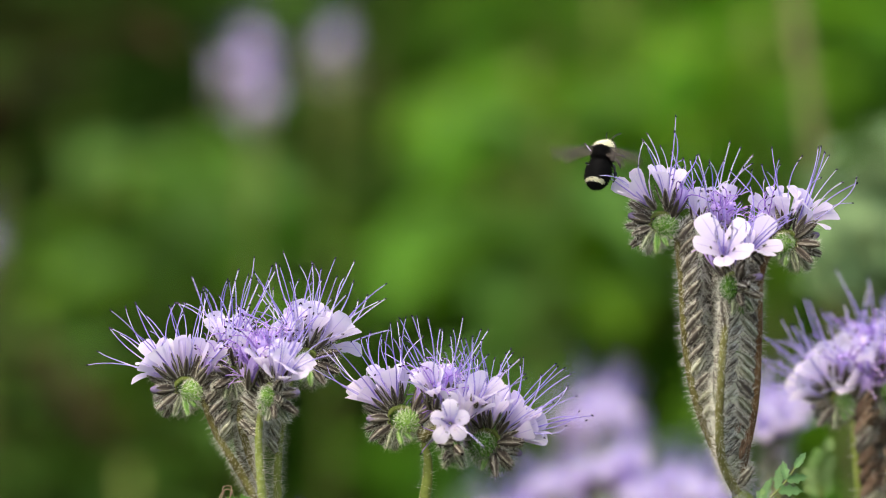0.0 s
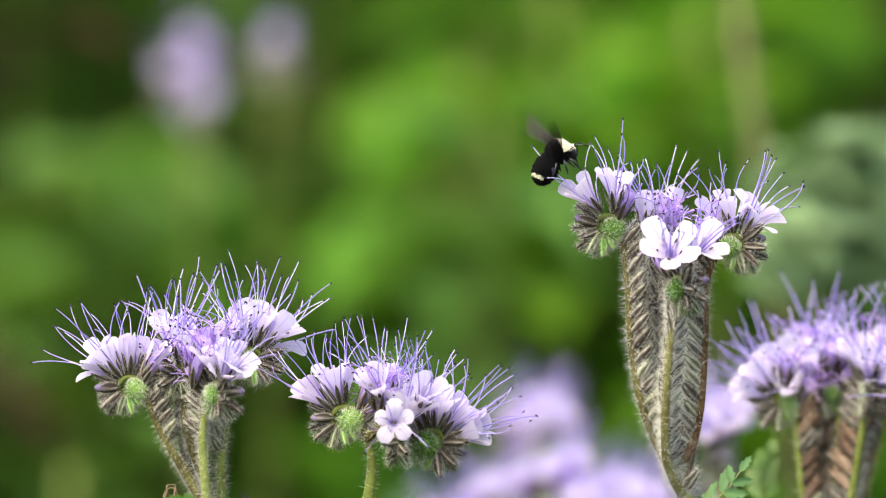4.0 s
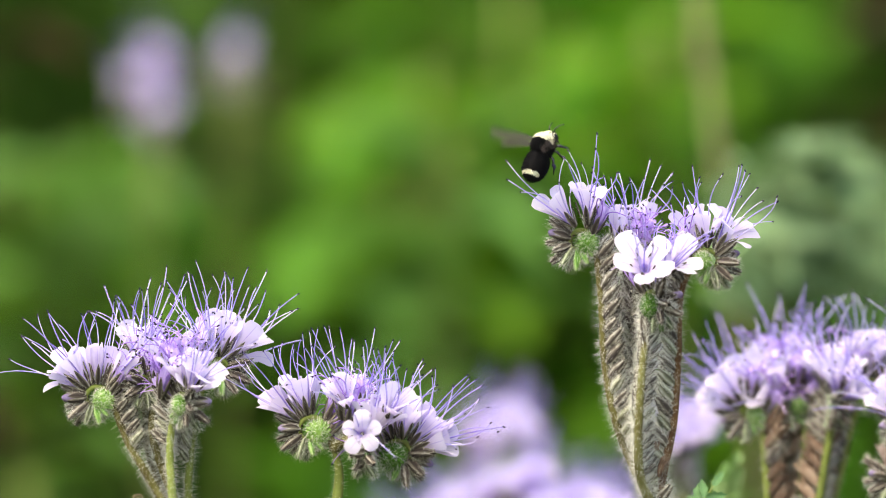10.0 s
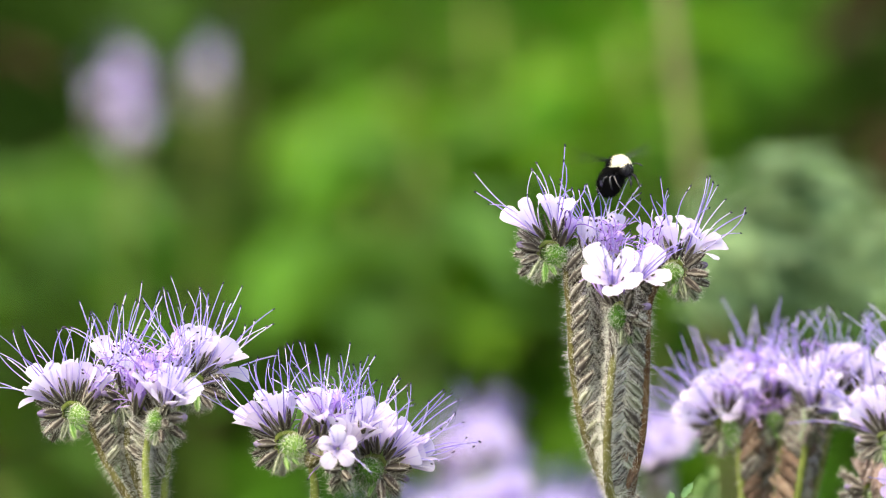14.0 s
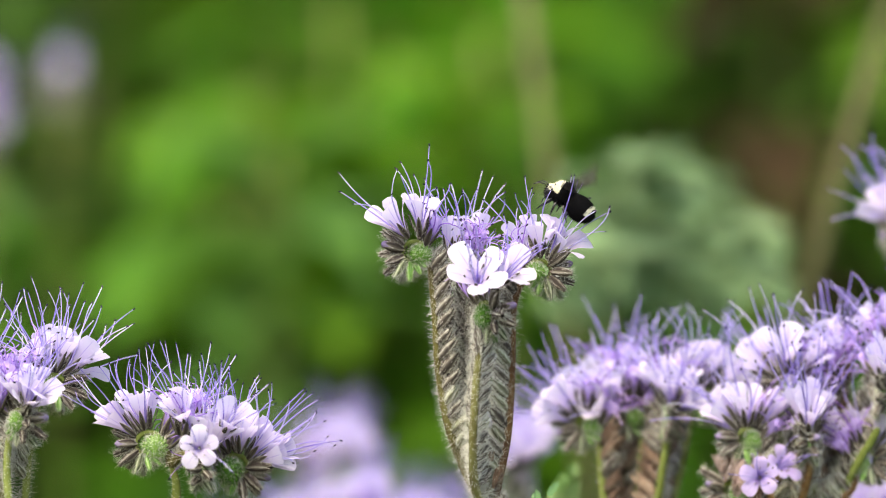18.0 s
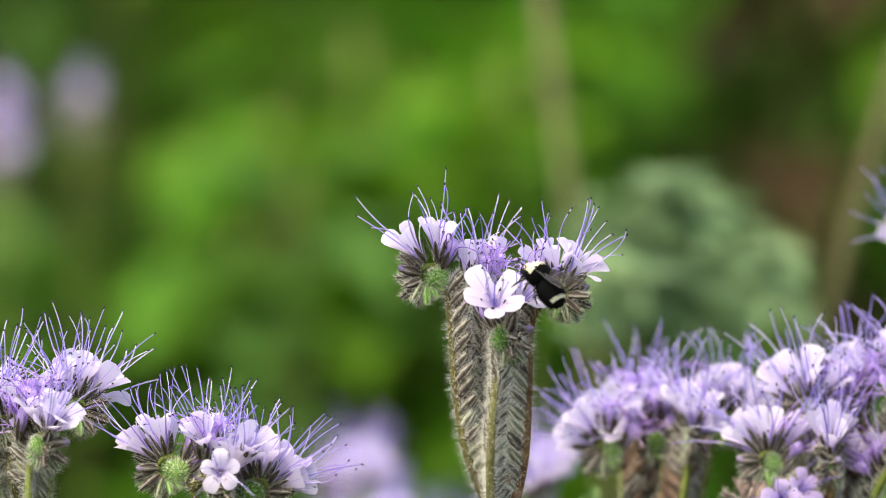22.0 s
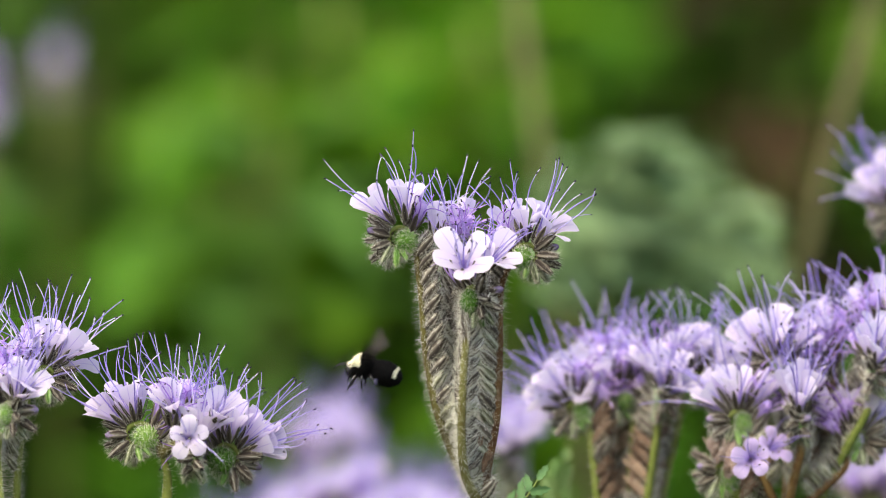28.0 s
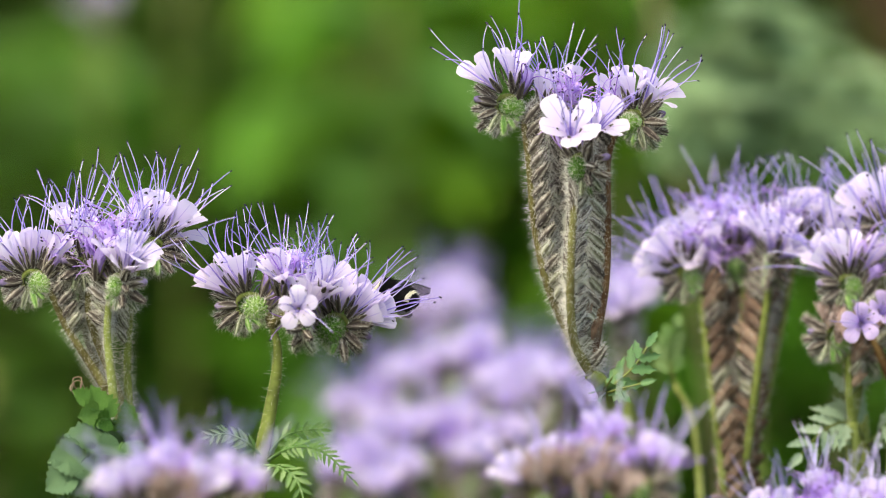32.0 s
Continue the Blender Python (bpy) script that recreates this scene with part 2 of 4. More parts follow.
class Shape:
    """Vertices and faces of one mesh, with a material slot for each face."""

    def __init__(self, *mats):
        self.v, self.f, self.m, self.uv, self.mats = [], [], [], {}, mats

    def grid(self, rows, slot=0, closed=False, uv=False):
        n, k = len(rows[0]), len(self.v)
        for i, r in enumerate(rows):
            for j, p in enumerate(r):
                if uv:
                    self.uv[len(self.v)] = (j / (n - 1), i / (len(rows) - 1))
                self.v.append(tuple(p))
        for i in range(len(rows) - 1):
            for j in range(n if closed else n - 1):
                a, b = k + i * n + j, k + i * n + (j + 1) % n
                self.f.append((a, b, b + n, a + n))
                self.m.append(slot)

    def tube(self, pts, radii, n=6, slot=0, cap=False):
        pts = [Vector(p) for p in pts]
        side = (pts[1] - pts[0]).orthogonal().normalized()
        rows = []
        for i, p in enumerate(pts):
            t = (pts[min(i + 1, len(pts) - 1)] - pts[max(i - 1, 0)]).normalized()
            side = (side - t * side.dot(t)).normalized()
            up = t.cross(side)
            rows.append([p + radii[i] * (math.cos(6.2832 * j / n) * side + math.sin(6.2832 * j / n) * up) for j in range(n)])
        k = len(self.v)
        self.grid(rows, slot, True)
        if cap:
            e = k + (len(pts) - 1) * n
            self.f += [tuple(range(e, e + n)), tuple(range(k + n - 1, k - 1, -1))]
            self.m += [slot, slot]

    def hair(self, p, way, length, r=0.00004, slot=0):
        way = way.normalized()
        s = way.orthogonal().normalized()
        t = way.cross(s)
        k = len(self.v)
        for j in range(3):
            a = 2.0944 * j
            self.v.append(tuple(p + r * (math.cos(a) * s + math.sin(a) * t)))
        self.v.append(tuple(p + way * length))
        self.f += [(k, k + 1, k + 3), (k + 1, k + 2, k + 3), (k + 2, k, k + 3)]
        self.m += [slot] * 3

    def ball(self, c, rx, ry, rz, nu=10, nv=7, slot=0, turn=None, bumpy=0.0):
        rows = []
        for i in range(nv + 1):
            a = math.pi * i / nv
            row = []
            for j in range(nu):
                b = 6.2832 * j / nu
                q = Vector((rx * math.sin(a) * math.cos(b), ry * math.sin(a) * math.sin(b), rz * math.cos(a)))
                if bumpy:
                    q *= 1 + bumpy * noise.noise(q * 1500)
                row.append(Vector(c) + (turn @ q if turn else q))
            rows.append(row)
        self.grid(rows, slot, True)

    def pick_slots(self, pick):
        for i, f in enumerate(self.f):
            self.m[i] = pick(sum((Vector(self.v[k]) for k in f), Vector()) / len(f))

    def mesh(self, name):
        me = bpy.data.meshes.new(name)
        me.from_pydata(self.v, [], self.f)
        for m in self.mats:
            me.materials.append(m)
        me.polygons.foreach_set("material_index", self.m)
        me.polygons.foreach_set("use_smooth", [True] * len(self.f))
        if self.uv:
            lay = me.uv_layers.new(name="UVMap")
            for lp in me.loops:
                lay.data[lp.index].uv = self.uv.get(lp.vertex_index, (0.5, 0.5))
        me.update()
        return me


def part(name, me, parent, m=None, label="", kind=""):
    ob = new(name, me)
    ob.parent = parent
    if m is not None:
        ob.matrix_basis = m
    return tagged(ob, label, kind=kind)


def thing(name, at, label, category, group="", kind=""):
    ob = new(name)
    ob.empty_display_size = 0.02
    ob.location = at
    return tagged(ob, label, category, group, kind)


def frame_to(p, axis, spin=0.0, size=1.0):
    """A pose at p whose z points along axis."""
    q = Vector(axis).to_track_quat("Z", "Y")
    return Matrix.Translation(p) @ q.to_matrix().to_4x4() @ Matrix.Rotation(spin, 4, "Z") @ Matrix.Scale(size, 4)


def facing(p, axis, spin=0.0, size=1.0):
    """A pose at p whose z points along axis and whose x turns to the open front."""
    z = Vector(axis).normalized()
    x = Vector((0.1, -1, 0.3))
    x = (x - z * x.dot(z)).normalized()
    m = Matrix((x, z.cross(x), z)).transposed().to_4x4()
    return Matrix.Translation(p) @ m @ Matrix.Rotation(spin, 4, "Z") @ Matrix.Scale(size, 4)


def smooth_line(pts, per=6):
    """Catmull-Rom through the points."""
    pts = [Vector(p) for p in pts]
    out = []
    for i in range(len(pts) - 1):
        a, b, c, d = pts[max(i - 1, 0)], pts[i], pts[i + 1], pts[min(i + 2, len(pts) - 1)]
        for k in range(per):
            t = k / per
            out.append(0.5 * (2 * b + (c - a) * t + (2 * a - 5 * b + 4 * c - d) * t * t + (3 * b - a - 3 * c + d) * t ** 3))
    return out + [pts[-1]]


# ---- pieces of a phacelia flower, each mesh shared by all its repeats ----
def petal_mesh(kind):
    prof = {"open": ((0.7, 2.0), (1.3, 4.2), (2.3, 5.8), (3.6, 6.8), (4.9, 7.4), (5.7, 7.5), (6.1, 7.4)),
            "half": ((0.7, 2.0), (1.4, 4.2), (2.2, 6.0), (3.0, 7.5), (3.7, 8.7), (4.3, 9.4), (4.6, 9.6)),
            "bell": ((0.7, 2.0), (1.4, 4.4), (1.8, 6.2), (2.1, 7.8), (2.3, 9.0), (2.4, 9.7), (2.4, 9.9)),
            "flat": ((0.7, 2.0), (1.2, 3.8), (2.2, 4.9), (3.7, 5.5), (5.1, 5.6), (6.0, 5.4), (6.5, 5.1)),
            "dull": ((0.7, 2.0), (1.3, 3.8), (2.4, 5.0), (3.8, 5.9), (5.1, 6.3), (6.0, 6.3), (6.4, 6.1)),
            "funnel": ((0.7, 2.0), (1.5, 3.9), (3.0, 5.2), (4.7, 6.3), (6.1, 7.1), (6.9, 7.4), (7.2, 7.4)),
            "spent": ((0.6, 2.0), (1.0, 3.6), (1.1, 5.0), (1.0, 6.2), (0.9, 7.0), (0.7, 7.6), (0.5, 7.8))}[kind]
    wide = (0.48, 0.95, 1.42, 1.9, 2.2, 1.85, 0.75) if kind != "spent" else (0.3, 0.6, 0.8, 0.9, 0.8, 0.5, 0.2)
    if kind == "bell":
        wide = (0.45, 0.9, 1.25, 1.5, 1.5, 1.1, 0.4)
    if kind in ("flat", "dull"):
        wide = (0.5, 1.0, 1.6, 2.15, 2.35, 1.95, 0.8)
    if kind == "funnel":
        wide = (0.8, 1.5, 2.0, 2.35, 2.4, 2.0, 0.85)
    s = Shape(M_FADED if kind in ("spent", "dull") else M_PETAL)
    rows = []
    for i, ((r, h), w) in enumerate(zip(prof, wide)):
        row = []
        for j in range(-3, 4):
            x = j / 3
            dip = 0.085 * w * w * x * x + 0.12 * (1 - abs(x)) * (i > 1)
            lift = 0.10 * math.sin(2.3 * i + 3 * x) * (i > 2)
            row.append(((r - dip) * MM, w * x * MM, (h - dip * 0.3 + lift) * MM))
        rows.append(row)
    s.grid(rows, 0, uv=True)
    return s.mesh("petal_" + kind)


def stamen_mesh(i, curly=False):
    g = random.Random(40 + i)
    s = Shape(M_VIOLET if curly else M_FILAMENT, M_ANTHER)
    length, bow, side = g.uniform(17, 25), g.uniform(0.5, 7.5), g.uniform(-4, 4)
    if curly:
        length, bow, side = g.uniform(9, 15), g.uniform(2, 7), g.uniform(-6, 6)
    pts = []
    arch, ph, kink = g.uniform(-1.8, 1.8), g.uniform(0, 6.28), g.uniform(-2.6, 2.0)
    for k in range(10):
        t = k / 9
        wob = (math.sin(t * 5 + i) * 1.3 * t) if curly else math.sin(t * 3.4 + ph) * 0.8 * t
        pts.append(Vector((0.6 + bow * t ** 1.7 + wob + (0 if curly else kink * t ** 6), side * t * t + arch * math.sin(3.14 * t) * t + wob * 0.6,
                           2 + (length - 2) * t - (bow * 0.4 * t ** 3 if not curly else 3.5 * t ** 4))) * MM)
    s.tube(pts, [MM * (0.19 - 0.095 * k / 9) for k in range(10)], 5)
    d = (pts[-1] - pts[-2]).normalized()
    q = (d + d.orthogonal().normalized() * 0.7).to_track_quat("Z", "Y").to_matrix()
    s.ball(pts[-1], 0.21 * MM, 0.21 * MM, 0.44 * MM, 6, 4, 1, q)
    return s.mesh("stamen")


def sepals(s, length, belly, lean, slot, hairs, hair_slot, g, n=5, hair_len=1.5, fat=1.0):
    """n narrow sepals round the z axis, from z = 0, with stiff hairs standing off."""
    for k in range(n):
        a = 6.2832 * k / n + g.uniform(-0.15, 0.15)
        c, d = Vector((math.cos(a), math.sin(a), 0)), Vector((-math.sin(a), math.cos(a), 0))
        rows = []
        for i, (t, w) in enumerate(((0, 0.35), (0.2, 0.62), (0.5, 0.66), (0.8, 0.4), (1.0, 0.05))):
            r = 0.3 + belly * math.sin(min(1, t * 1.25) * 1.9) + lean * t * t
            p = c * r + Vector((0, 0, length * t))
            rows.append([(p + d * w * fat * x + c * (0.32 * (1 - x * x))) * MM for x in (-1, -0.5, 0, 0.5, 1)])
        s.grid(rows, slot, uv=True)
        for _ in range(hairs):
            i, edge = g.randrange(0, 4), g.choice((0, 0, 2, 4, 4))
            q = Vector(rows[i][edge]).lerp(Vector(rows[i + 1][edge]), g.random())
            way = c * g.uniform(0.4, 1.0) + d * (edge / 2 - 1) * g.uniform(0.2, 0.9) + Vector((0, 0, g.uniform(0.0, 0.9)))
            s.hair(q, way, g.uniform(0.5, 1.1) * hair_len * MM, 0.027 * MM, hair_slot)


def calyx_mesh(mat, i, hairs=16, hair_len=1.9, lilac=False, length=6.0, lean=-0.45, belly=0.85, fat=1.3):
    g = random.Random(90 + i)
    s = Shape(mat, M_HAIR, M_LILAC)
    sepals(s, length * g.uniform(0.9, 1.1), belly, lean + g.uniform(-0.1, 0.1), 0, hairs, 1, g, 5, hair_len, fat)
    if lilac:
        s.ball((0, 0, 3.9 * MM), 0.9 * MM, 0.9 * MM, 1.5 * MM, 8, 6, 2)
    s.tube([(0, 0, -0.6 * MM), (0, 0, 0.6 * MM)], [0.3 * MM, 0.55 * MM], 6, 0)
    return s.mesh("calyx")


def cup_mesh(i):
    """Calyx and tube of an open flower."""
    g = random.Random(60 + i)
    s = Shape(M_SEPAL, M_HAIR, M_PETAL)
    sepals(s, 5.7, 1.2, 1.0, 0, 26, 1, g, 5, 1.2)
    s.tube([(0, 0, 0.5 * MM), (0, 0, 2.0 * MM), (0, 0, 3.6 * MM)], [0.5 * MM, 0.8 * MM, 1.15 * MM], 10, 2)
    return s.mesh("cup")


PETALS = {k: petal_mesh(k) for k in ("open", "half", "bell", "spent", "flat", "funnel", "dull")}
STAMENS = [stamen_mesh(i) for i in range(8)]
CURLED = [stamen_mesh(20 + i, True) for i in range(6)]
CUPS = [cup_mesh(i) for i in range(3)]
CALYX = [calyx_mesh(M_SEPAL, i, 30, 1.8, False, 6.0, -0.75, 0.8, 1.25) for i in range(4)]
CALYX_OLD = [calyx_mesh(M_SEPAL_OLD, 10 + i, 32, 1.9, False, 5.0, -0.6, 0.66, 1.05) for i in range(4)]
CALYX_PALE = [calyx_mesh(M_SEPAL_PALE, 15 + i, 44, 2.2, False, 4.8, -0.5, 0.62, 0.95) for i in range(4)]
WITHERED = [calyx_mesh(M_TAN, 70 + i, 4, 1.6, False, 6.0, 0.9) for i in range(3)]
CALYX_DRY = [calyx_mesh(M_BROWN, 20 + i, 8, 1.4, False, 5.2, -0.2, 0.66, 1.0) for i in range(3)]
BUDS = [calyx_mesh(M_SEPAL, 30 + i, 22, 1.4, True, 4.8) for i in range(3)]
GREYS = [calyx_mesh(M_GREYBUD, 50 + i, 40, 2.2, False, 6.0, -0.75, 0.8, 1.2) for i in range(3)]
GREENS = [calyx_mesh(M_GREEN, 40 + i, 44, 2.6, False, 6.0, -0.75, 0.8, 1.2) for i in range(3)]


def core_mesh():
    """The tight green heart of a coil: rings of tiny downy buds that point outwards from a dimpled middle."""
    g = random.Random(77)
    s = Shape(M_HEART, M_HAIR)
    s.ball((0, 0, 0), 1.85 * MM, 1.85 * MM, 1.12 * MM, 20, 12, 0, None, 0.12)
    for side in (1, -1):
        for r, n, lift, size in ((0.35, 7, 0.95, 0.55), (0.85, 11, 0.85, 0.7), (1.4, 15, 0.55, 0.9), (1.8, 17, 0.15, 1.0)):
            for k in range(n):
                a = 6.2832 * (k + g.uniform(-.2, .2)) / n + r
                out = Vector((math.cos(a), math.sin(a), 0))
                way = out + Vector((0, 0, side * (0.25 + lift * 0.5))) + Vector((-out.y, out.x, 0)) * 0.35
                q = way.to_track_quat("Z", "Y").to_matrix()
                c = (out * r + Vector((0, 0, side * lift))) * MM
                s.ball(c, 0.34 * size * MM, 0.34 * size * MM, 0.55 * size * MM, 7, 5, 0, q)
                for _ in range(8):
                    d = way.normalized() + Vector((g.uniform(-.8, .8), g.uniform(-.8, .8), g.uniform(-.8, .8)))
                    s.hair(c + d.normalized() * 0.25 * size * MM, d, g.uniform(0.6, 1.7) * MM, 0.02 * MM, 1)
    return s.mesh("coil_heart")


CORE = core_mesh()


def joined_flower(kind, i):
    """A whole flower in one mesh, for heads far out of the sharp plane."""
    g = random.Random(i)
    s = Shape(M_PETAL, M_FILAMENT, M_ANTHER, M_SEPAL, M_HAIR, M_FADED, M_VIOLET)
    for k in range(5):
        turn = Matrix.Rotation(6.2832 * k / 5, 4, "Z")
        for me, slots in ((PETALS[kind], (5 if kind == "spent" else 0,)), ((CURLED[(i * 3 + k) % 6] if kind == "spent" else STAMENS[(i * 3 + k) % 8]), (6 if kind == "spent" else 1, 2))):
            o = len(s.v)
            for vi, v in enumerate(me.vertices):
                s.v.append(tuple(turn @ v.co))
                if len(slots) == 1:
                    s.uv[o + vi] = ((vi % 7) / 6, (vi // 7) / 6)
            for f in me.polygons:
                s.f.append(tuple(o + v for v in f.vertices))
                s.m.append(slots[f.material_index])
    sepals(s, 5.6, 0.8, 0.5, 3, 3, 4, g)
    return s.mesh("flower_" + kind)


JOINED = {k: [joined_flower(k, i) for i in range(3)] for k in ("open", "half", "bell", "spent")}


REACH = [1.0]                   # how far the stamens of the plant in hand stand out


def flower(plant, m, kind, g, detail):
    if not detail or kind == "spent":
        return part("flower", g.choice(JOINED[kind]), plant, m, "faded violet flower with tangled stamens" if kind == "spent" else "")
    fl = part("flower", g.choice(CUPS), plant, m)
    loose = 0.5 if kind in ("flat", "funnel", "dull") else 1.0
    for k in range(5):
        a = 6.2832 * k / 5
        part("petal", PETALS[kind], fl, Matrix.Rotation(a, 4, "Z") @ Matrix.Rotation(g.uniform(-0.20, 0.16) * loose, 4, "Y") @ Matrix.Rotation(g.uniform(-0.3, 0.3) * loose, 4, "Z") @ Matrix.Scale(g.uniform(0.86, 1.1), 4))
        part("stamen", g.choice(CURLED if kind == "spent" else STAMENS), fl,
             Matrix.Rotation(a + 0.63 + g.uniform(-0.4, 0.4), 4, "Z") @ Matrix.Rotation(g.uniform(-0.05, 0.22), 4, "Y") @ Matrix.Diagonal((1, 1, REACH[0], 1)))
    return fl


def stalk(name, plant, line, r0, r1, mat, hairs, g, label="", hair_len=2.0):
    """A tapering stem with its fringe of white hairs."""
    o = plant.location
    s = Shape(mat)
    n = len(line)
    rad = [r0 + (r1 - r0) * i / (n - 1) for i in range(n)]
    s.tube([p - o for p in line], rad, 10, 0, True)
    st = part(name, s.mesh(name), plant, None, label)
    if hairs:
        h = Shape(M_HAIR)
        for _ in range(hairs):
            i = g.randrange(n - 1)
            t = g.random()
            p = line[i].lerp(line[i + 1], t)
            d = (line[i + 1] - line[i]).normalized()
            a = g.uniform(0, 6.2832)
            side = d.orthogonal().normalized()
            side = math.cos(a) * side + math.sin(a) * d.cross(side)
            h.hair(p - o + side * rad[i] * 0.9, side + d * g.uniform(-0.4, 0.4), g.uniform(0.3, 1.05) * hair_len * MM, 0.033 * MM)
        part("stem_hairs", h.mesh("stem_hairs"), st, None, "fine white bristles", "stuff")
    return st


def cyme(plant, low, centre, r, phi, flowers, spent=3, rows=18, detail=True, green=True, seed=1, dry=0.0, gap=1.25, face=None, skin=None, large=1.0):
    """One coiled flower branch. low: points of its stalk from below; centre: of the coil; r: its radius in mm; phi: the way it
    uncurls (0 to the right, 90 forwards); flowers: (angle on the coil, sideways lean, kind)."""
    g = random.Random(seed)
    o = plant.location
    ep = Vector((math.cos(radians(phi)), -math.sin(radians(phi)), 0))
    eq, el = Vector((0, 0, 1)), Vector((math.sin(radians(phi)), math.cos(radians(phi)), 0))
    r *= MM
    rows = int(rows * 1.1)

    def on(th):
        s = max(0.0, (180 - th) / 440)
        return centre + r * (1 - 0.90 * min(1, s) ** 0.85) * (math.cos(radians(th)) * ep + math.sin(radians(th)) * eq)

    rise = smooth_line(list(low) + [on(180)], 7)
    coil = [on(180 - 16 * k) for k in range(1, 27)]
    stalk("stalk", plant, rise, 1.05 * MM, 0.70 * MM, skin or M_STALK, int((26 if abs(centre.y) < 0.03 else 5) * sum((b - a).length for a, b in zip(rise, rise[1:])) / MM) if detail else 40, g, "", 2.3)
    stalk("coil", plant, [rise[-1]] + coil, 0.62 * MM, 0.25 * MM, M_STEM, 0, g)
    for th, lat, kind, *big in flowers:
        n = math.cos(radians(th)) * ep + math.sin(radians(th)) * eq
        tan = math.sin(radians(th)) * ep - math.cos(radians(th)) * eq
        p = on(th)
        ax = n + 0.15 * tan + lat * el
        flower(plant, frame_to(p - o + ax.normalized() * 0.6 * MM, ax, g.uniform(0, 6), (big[0] if big else 0.84) * g.uniform(0.93, 1.07)), kind, g, detail)
    for k in range(spent):
        th = 150 + 45 * k / max(1, spent - 1)
        n = math.cos(radians(th)) * ep + math.sin(radians(th)) * eq
        ax = n * 0.6 + eq * 0.9 + el * g.uniform(-0.7, 0.7)
        flower(plant, frame_to(on(th) - o, ax, g.uniform(0, 6), g.uniform(0.8, 0.95)), "spent", g, detail)
    if green:
        part("coil_heart", CORE, plant, frame_to(on(-200) - o - Vector((ep.x * 1.1, 0.7 + 1.8 * max(0, -ep.y), 0.4)) * MM, el, g.uniform(0, 6), 0.92 * r / (2.9 * MM)), "tight green knot of young buds")
    first = min([48.0] + [f[0] - 13.0 for f in flowers])
    th, k = first, 0
    while th > -250:
        s = (first - th) / (250 + first)
        size = (1.0 - 0.66 * s) * (1 if s < 0.45 else 0.92)
        n = math.cos(radians(th)) * ep + math.sin(radians(th)) * eq
        tan = math.sin(radians(th)) * ep - math.cos(radians(th)) * eq
        ax = n + 0.22 * tan + (0.42 if k % 2 else -0.42) * el * (1 + 0.3 * g.random())
        pool = GREENS if green and s > 0.38 else GREYS if s > 0.30 else (BUDS if s < 0.25 and k % 4 == 1 else CALYX)
        part("bud", g.choice(pool), plant, facing(on(th) - o, ax, g.uniform(-.4, .4), size * g.uniform(0.9, 1.08)),
             "young green bud" if pool is GREENS else "downy grey-green bud" if pool is GREYS else "")
        th -= 19 * size + (4 if not detail else 1)
        k += 1
    back = Vector(face) if face else -ep
    # two rows of set calyces down the stalk, on its inner side
    seg, dist, k, i = gap * large * MM, 0.0, 0, len(rise) - 1
    while i > 0 and k < rows:
        a, b = rise[i], rise[i - 1]
        dist += (a - b).length
        while dist > seg and k < rows:
            dist -= seg
            p = b.lerp(a, min(1, dist / max(1e-9, (a - b).length)))
            ax = back * 0.70 + eq * 0.85 + (0.55 if k % 2 else -0.62) * el + Vector((g.uniform(-.09, .09), g.uniform(-.09, .09), g.uniform(-.09, .09)))
            old = g.random() < dry * (0.4 + 1.2 * k / rows)
            pale = not old and g.random() < 1.1 * k / rows - 0.2
            part("calyx", g.choice(CALYX_DRY if old else CALYX_PALE if pale else CALYX_OLD), plant,
                 facing(p - o + back * 0.4 * MM, ax, g.uniform(-.35, .35), large * g.uniform(0.82, 1.06)), "dry brown calyx" if old else "pale green calyx" if pale else "")
            k += 1
        i -= 1


# ---- leaves ----
def leaflet_mesh(i, mat, teeth=5, broad=1.0, bite=0.55):
    """Toothed leaflet along x, 1 long, folded a little along its midrib."""
    g = random.Random(i)
    s = Shape(mat)
    rows, n = [], teeth * 2 + 1
    for k in range(n + 1):
        t = k / n
        w = 0.22 * broad * math.sin(math.pi * min(1, 0.12 + t * 0.88)) ** 0.8 * (1.3 if k % 2 else bite) * (1 - 0.25 * t)
        if k == n:
            w = 0.01
        sw = 0.05 if k % 2 else 0.0
        z = -0.18 * t * t + 0.03 * math.sin(6 * t + i)
        rows.append([Vector((t + sw * abs(x), w * x, z + 0.35 * w * abs(x) + g.uniform(-0.01, 0.01))) for x in (-1, -0.5, 0, 0.5, 1)])
    s.grid(rows)
    return s.mesh("leaflet")


LEAFLETS = [leaflet_mesh(i, M_LEAF, 5, 0.75) for i in range(3)]
BROADLETS = [leaflet_mesh(30 + i, M_LEAF, 4, 2.0) for i in range(3)]
DARKLETS = [leaflet_mesh(60 + i, M_DARKLEAF, 7, 2.6, 1.05) for i in range(3)]
CRISPLETS = [leaflet_mesh(65 + i, M_CRISP, 5, 2.4, 0.9) for i in range(3)]
GREYBROAD = [leaflet_mesh(45 + i, M_FRESH, 3, 1.05, 0.7) for i in range(3)]
GREYLETS = [leaflet_mesh(5 + i, M_GREYLEAF, 4, 1.0, 0.8) for i in range(3)]


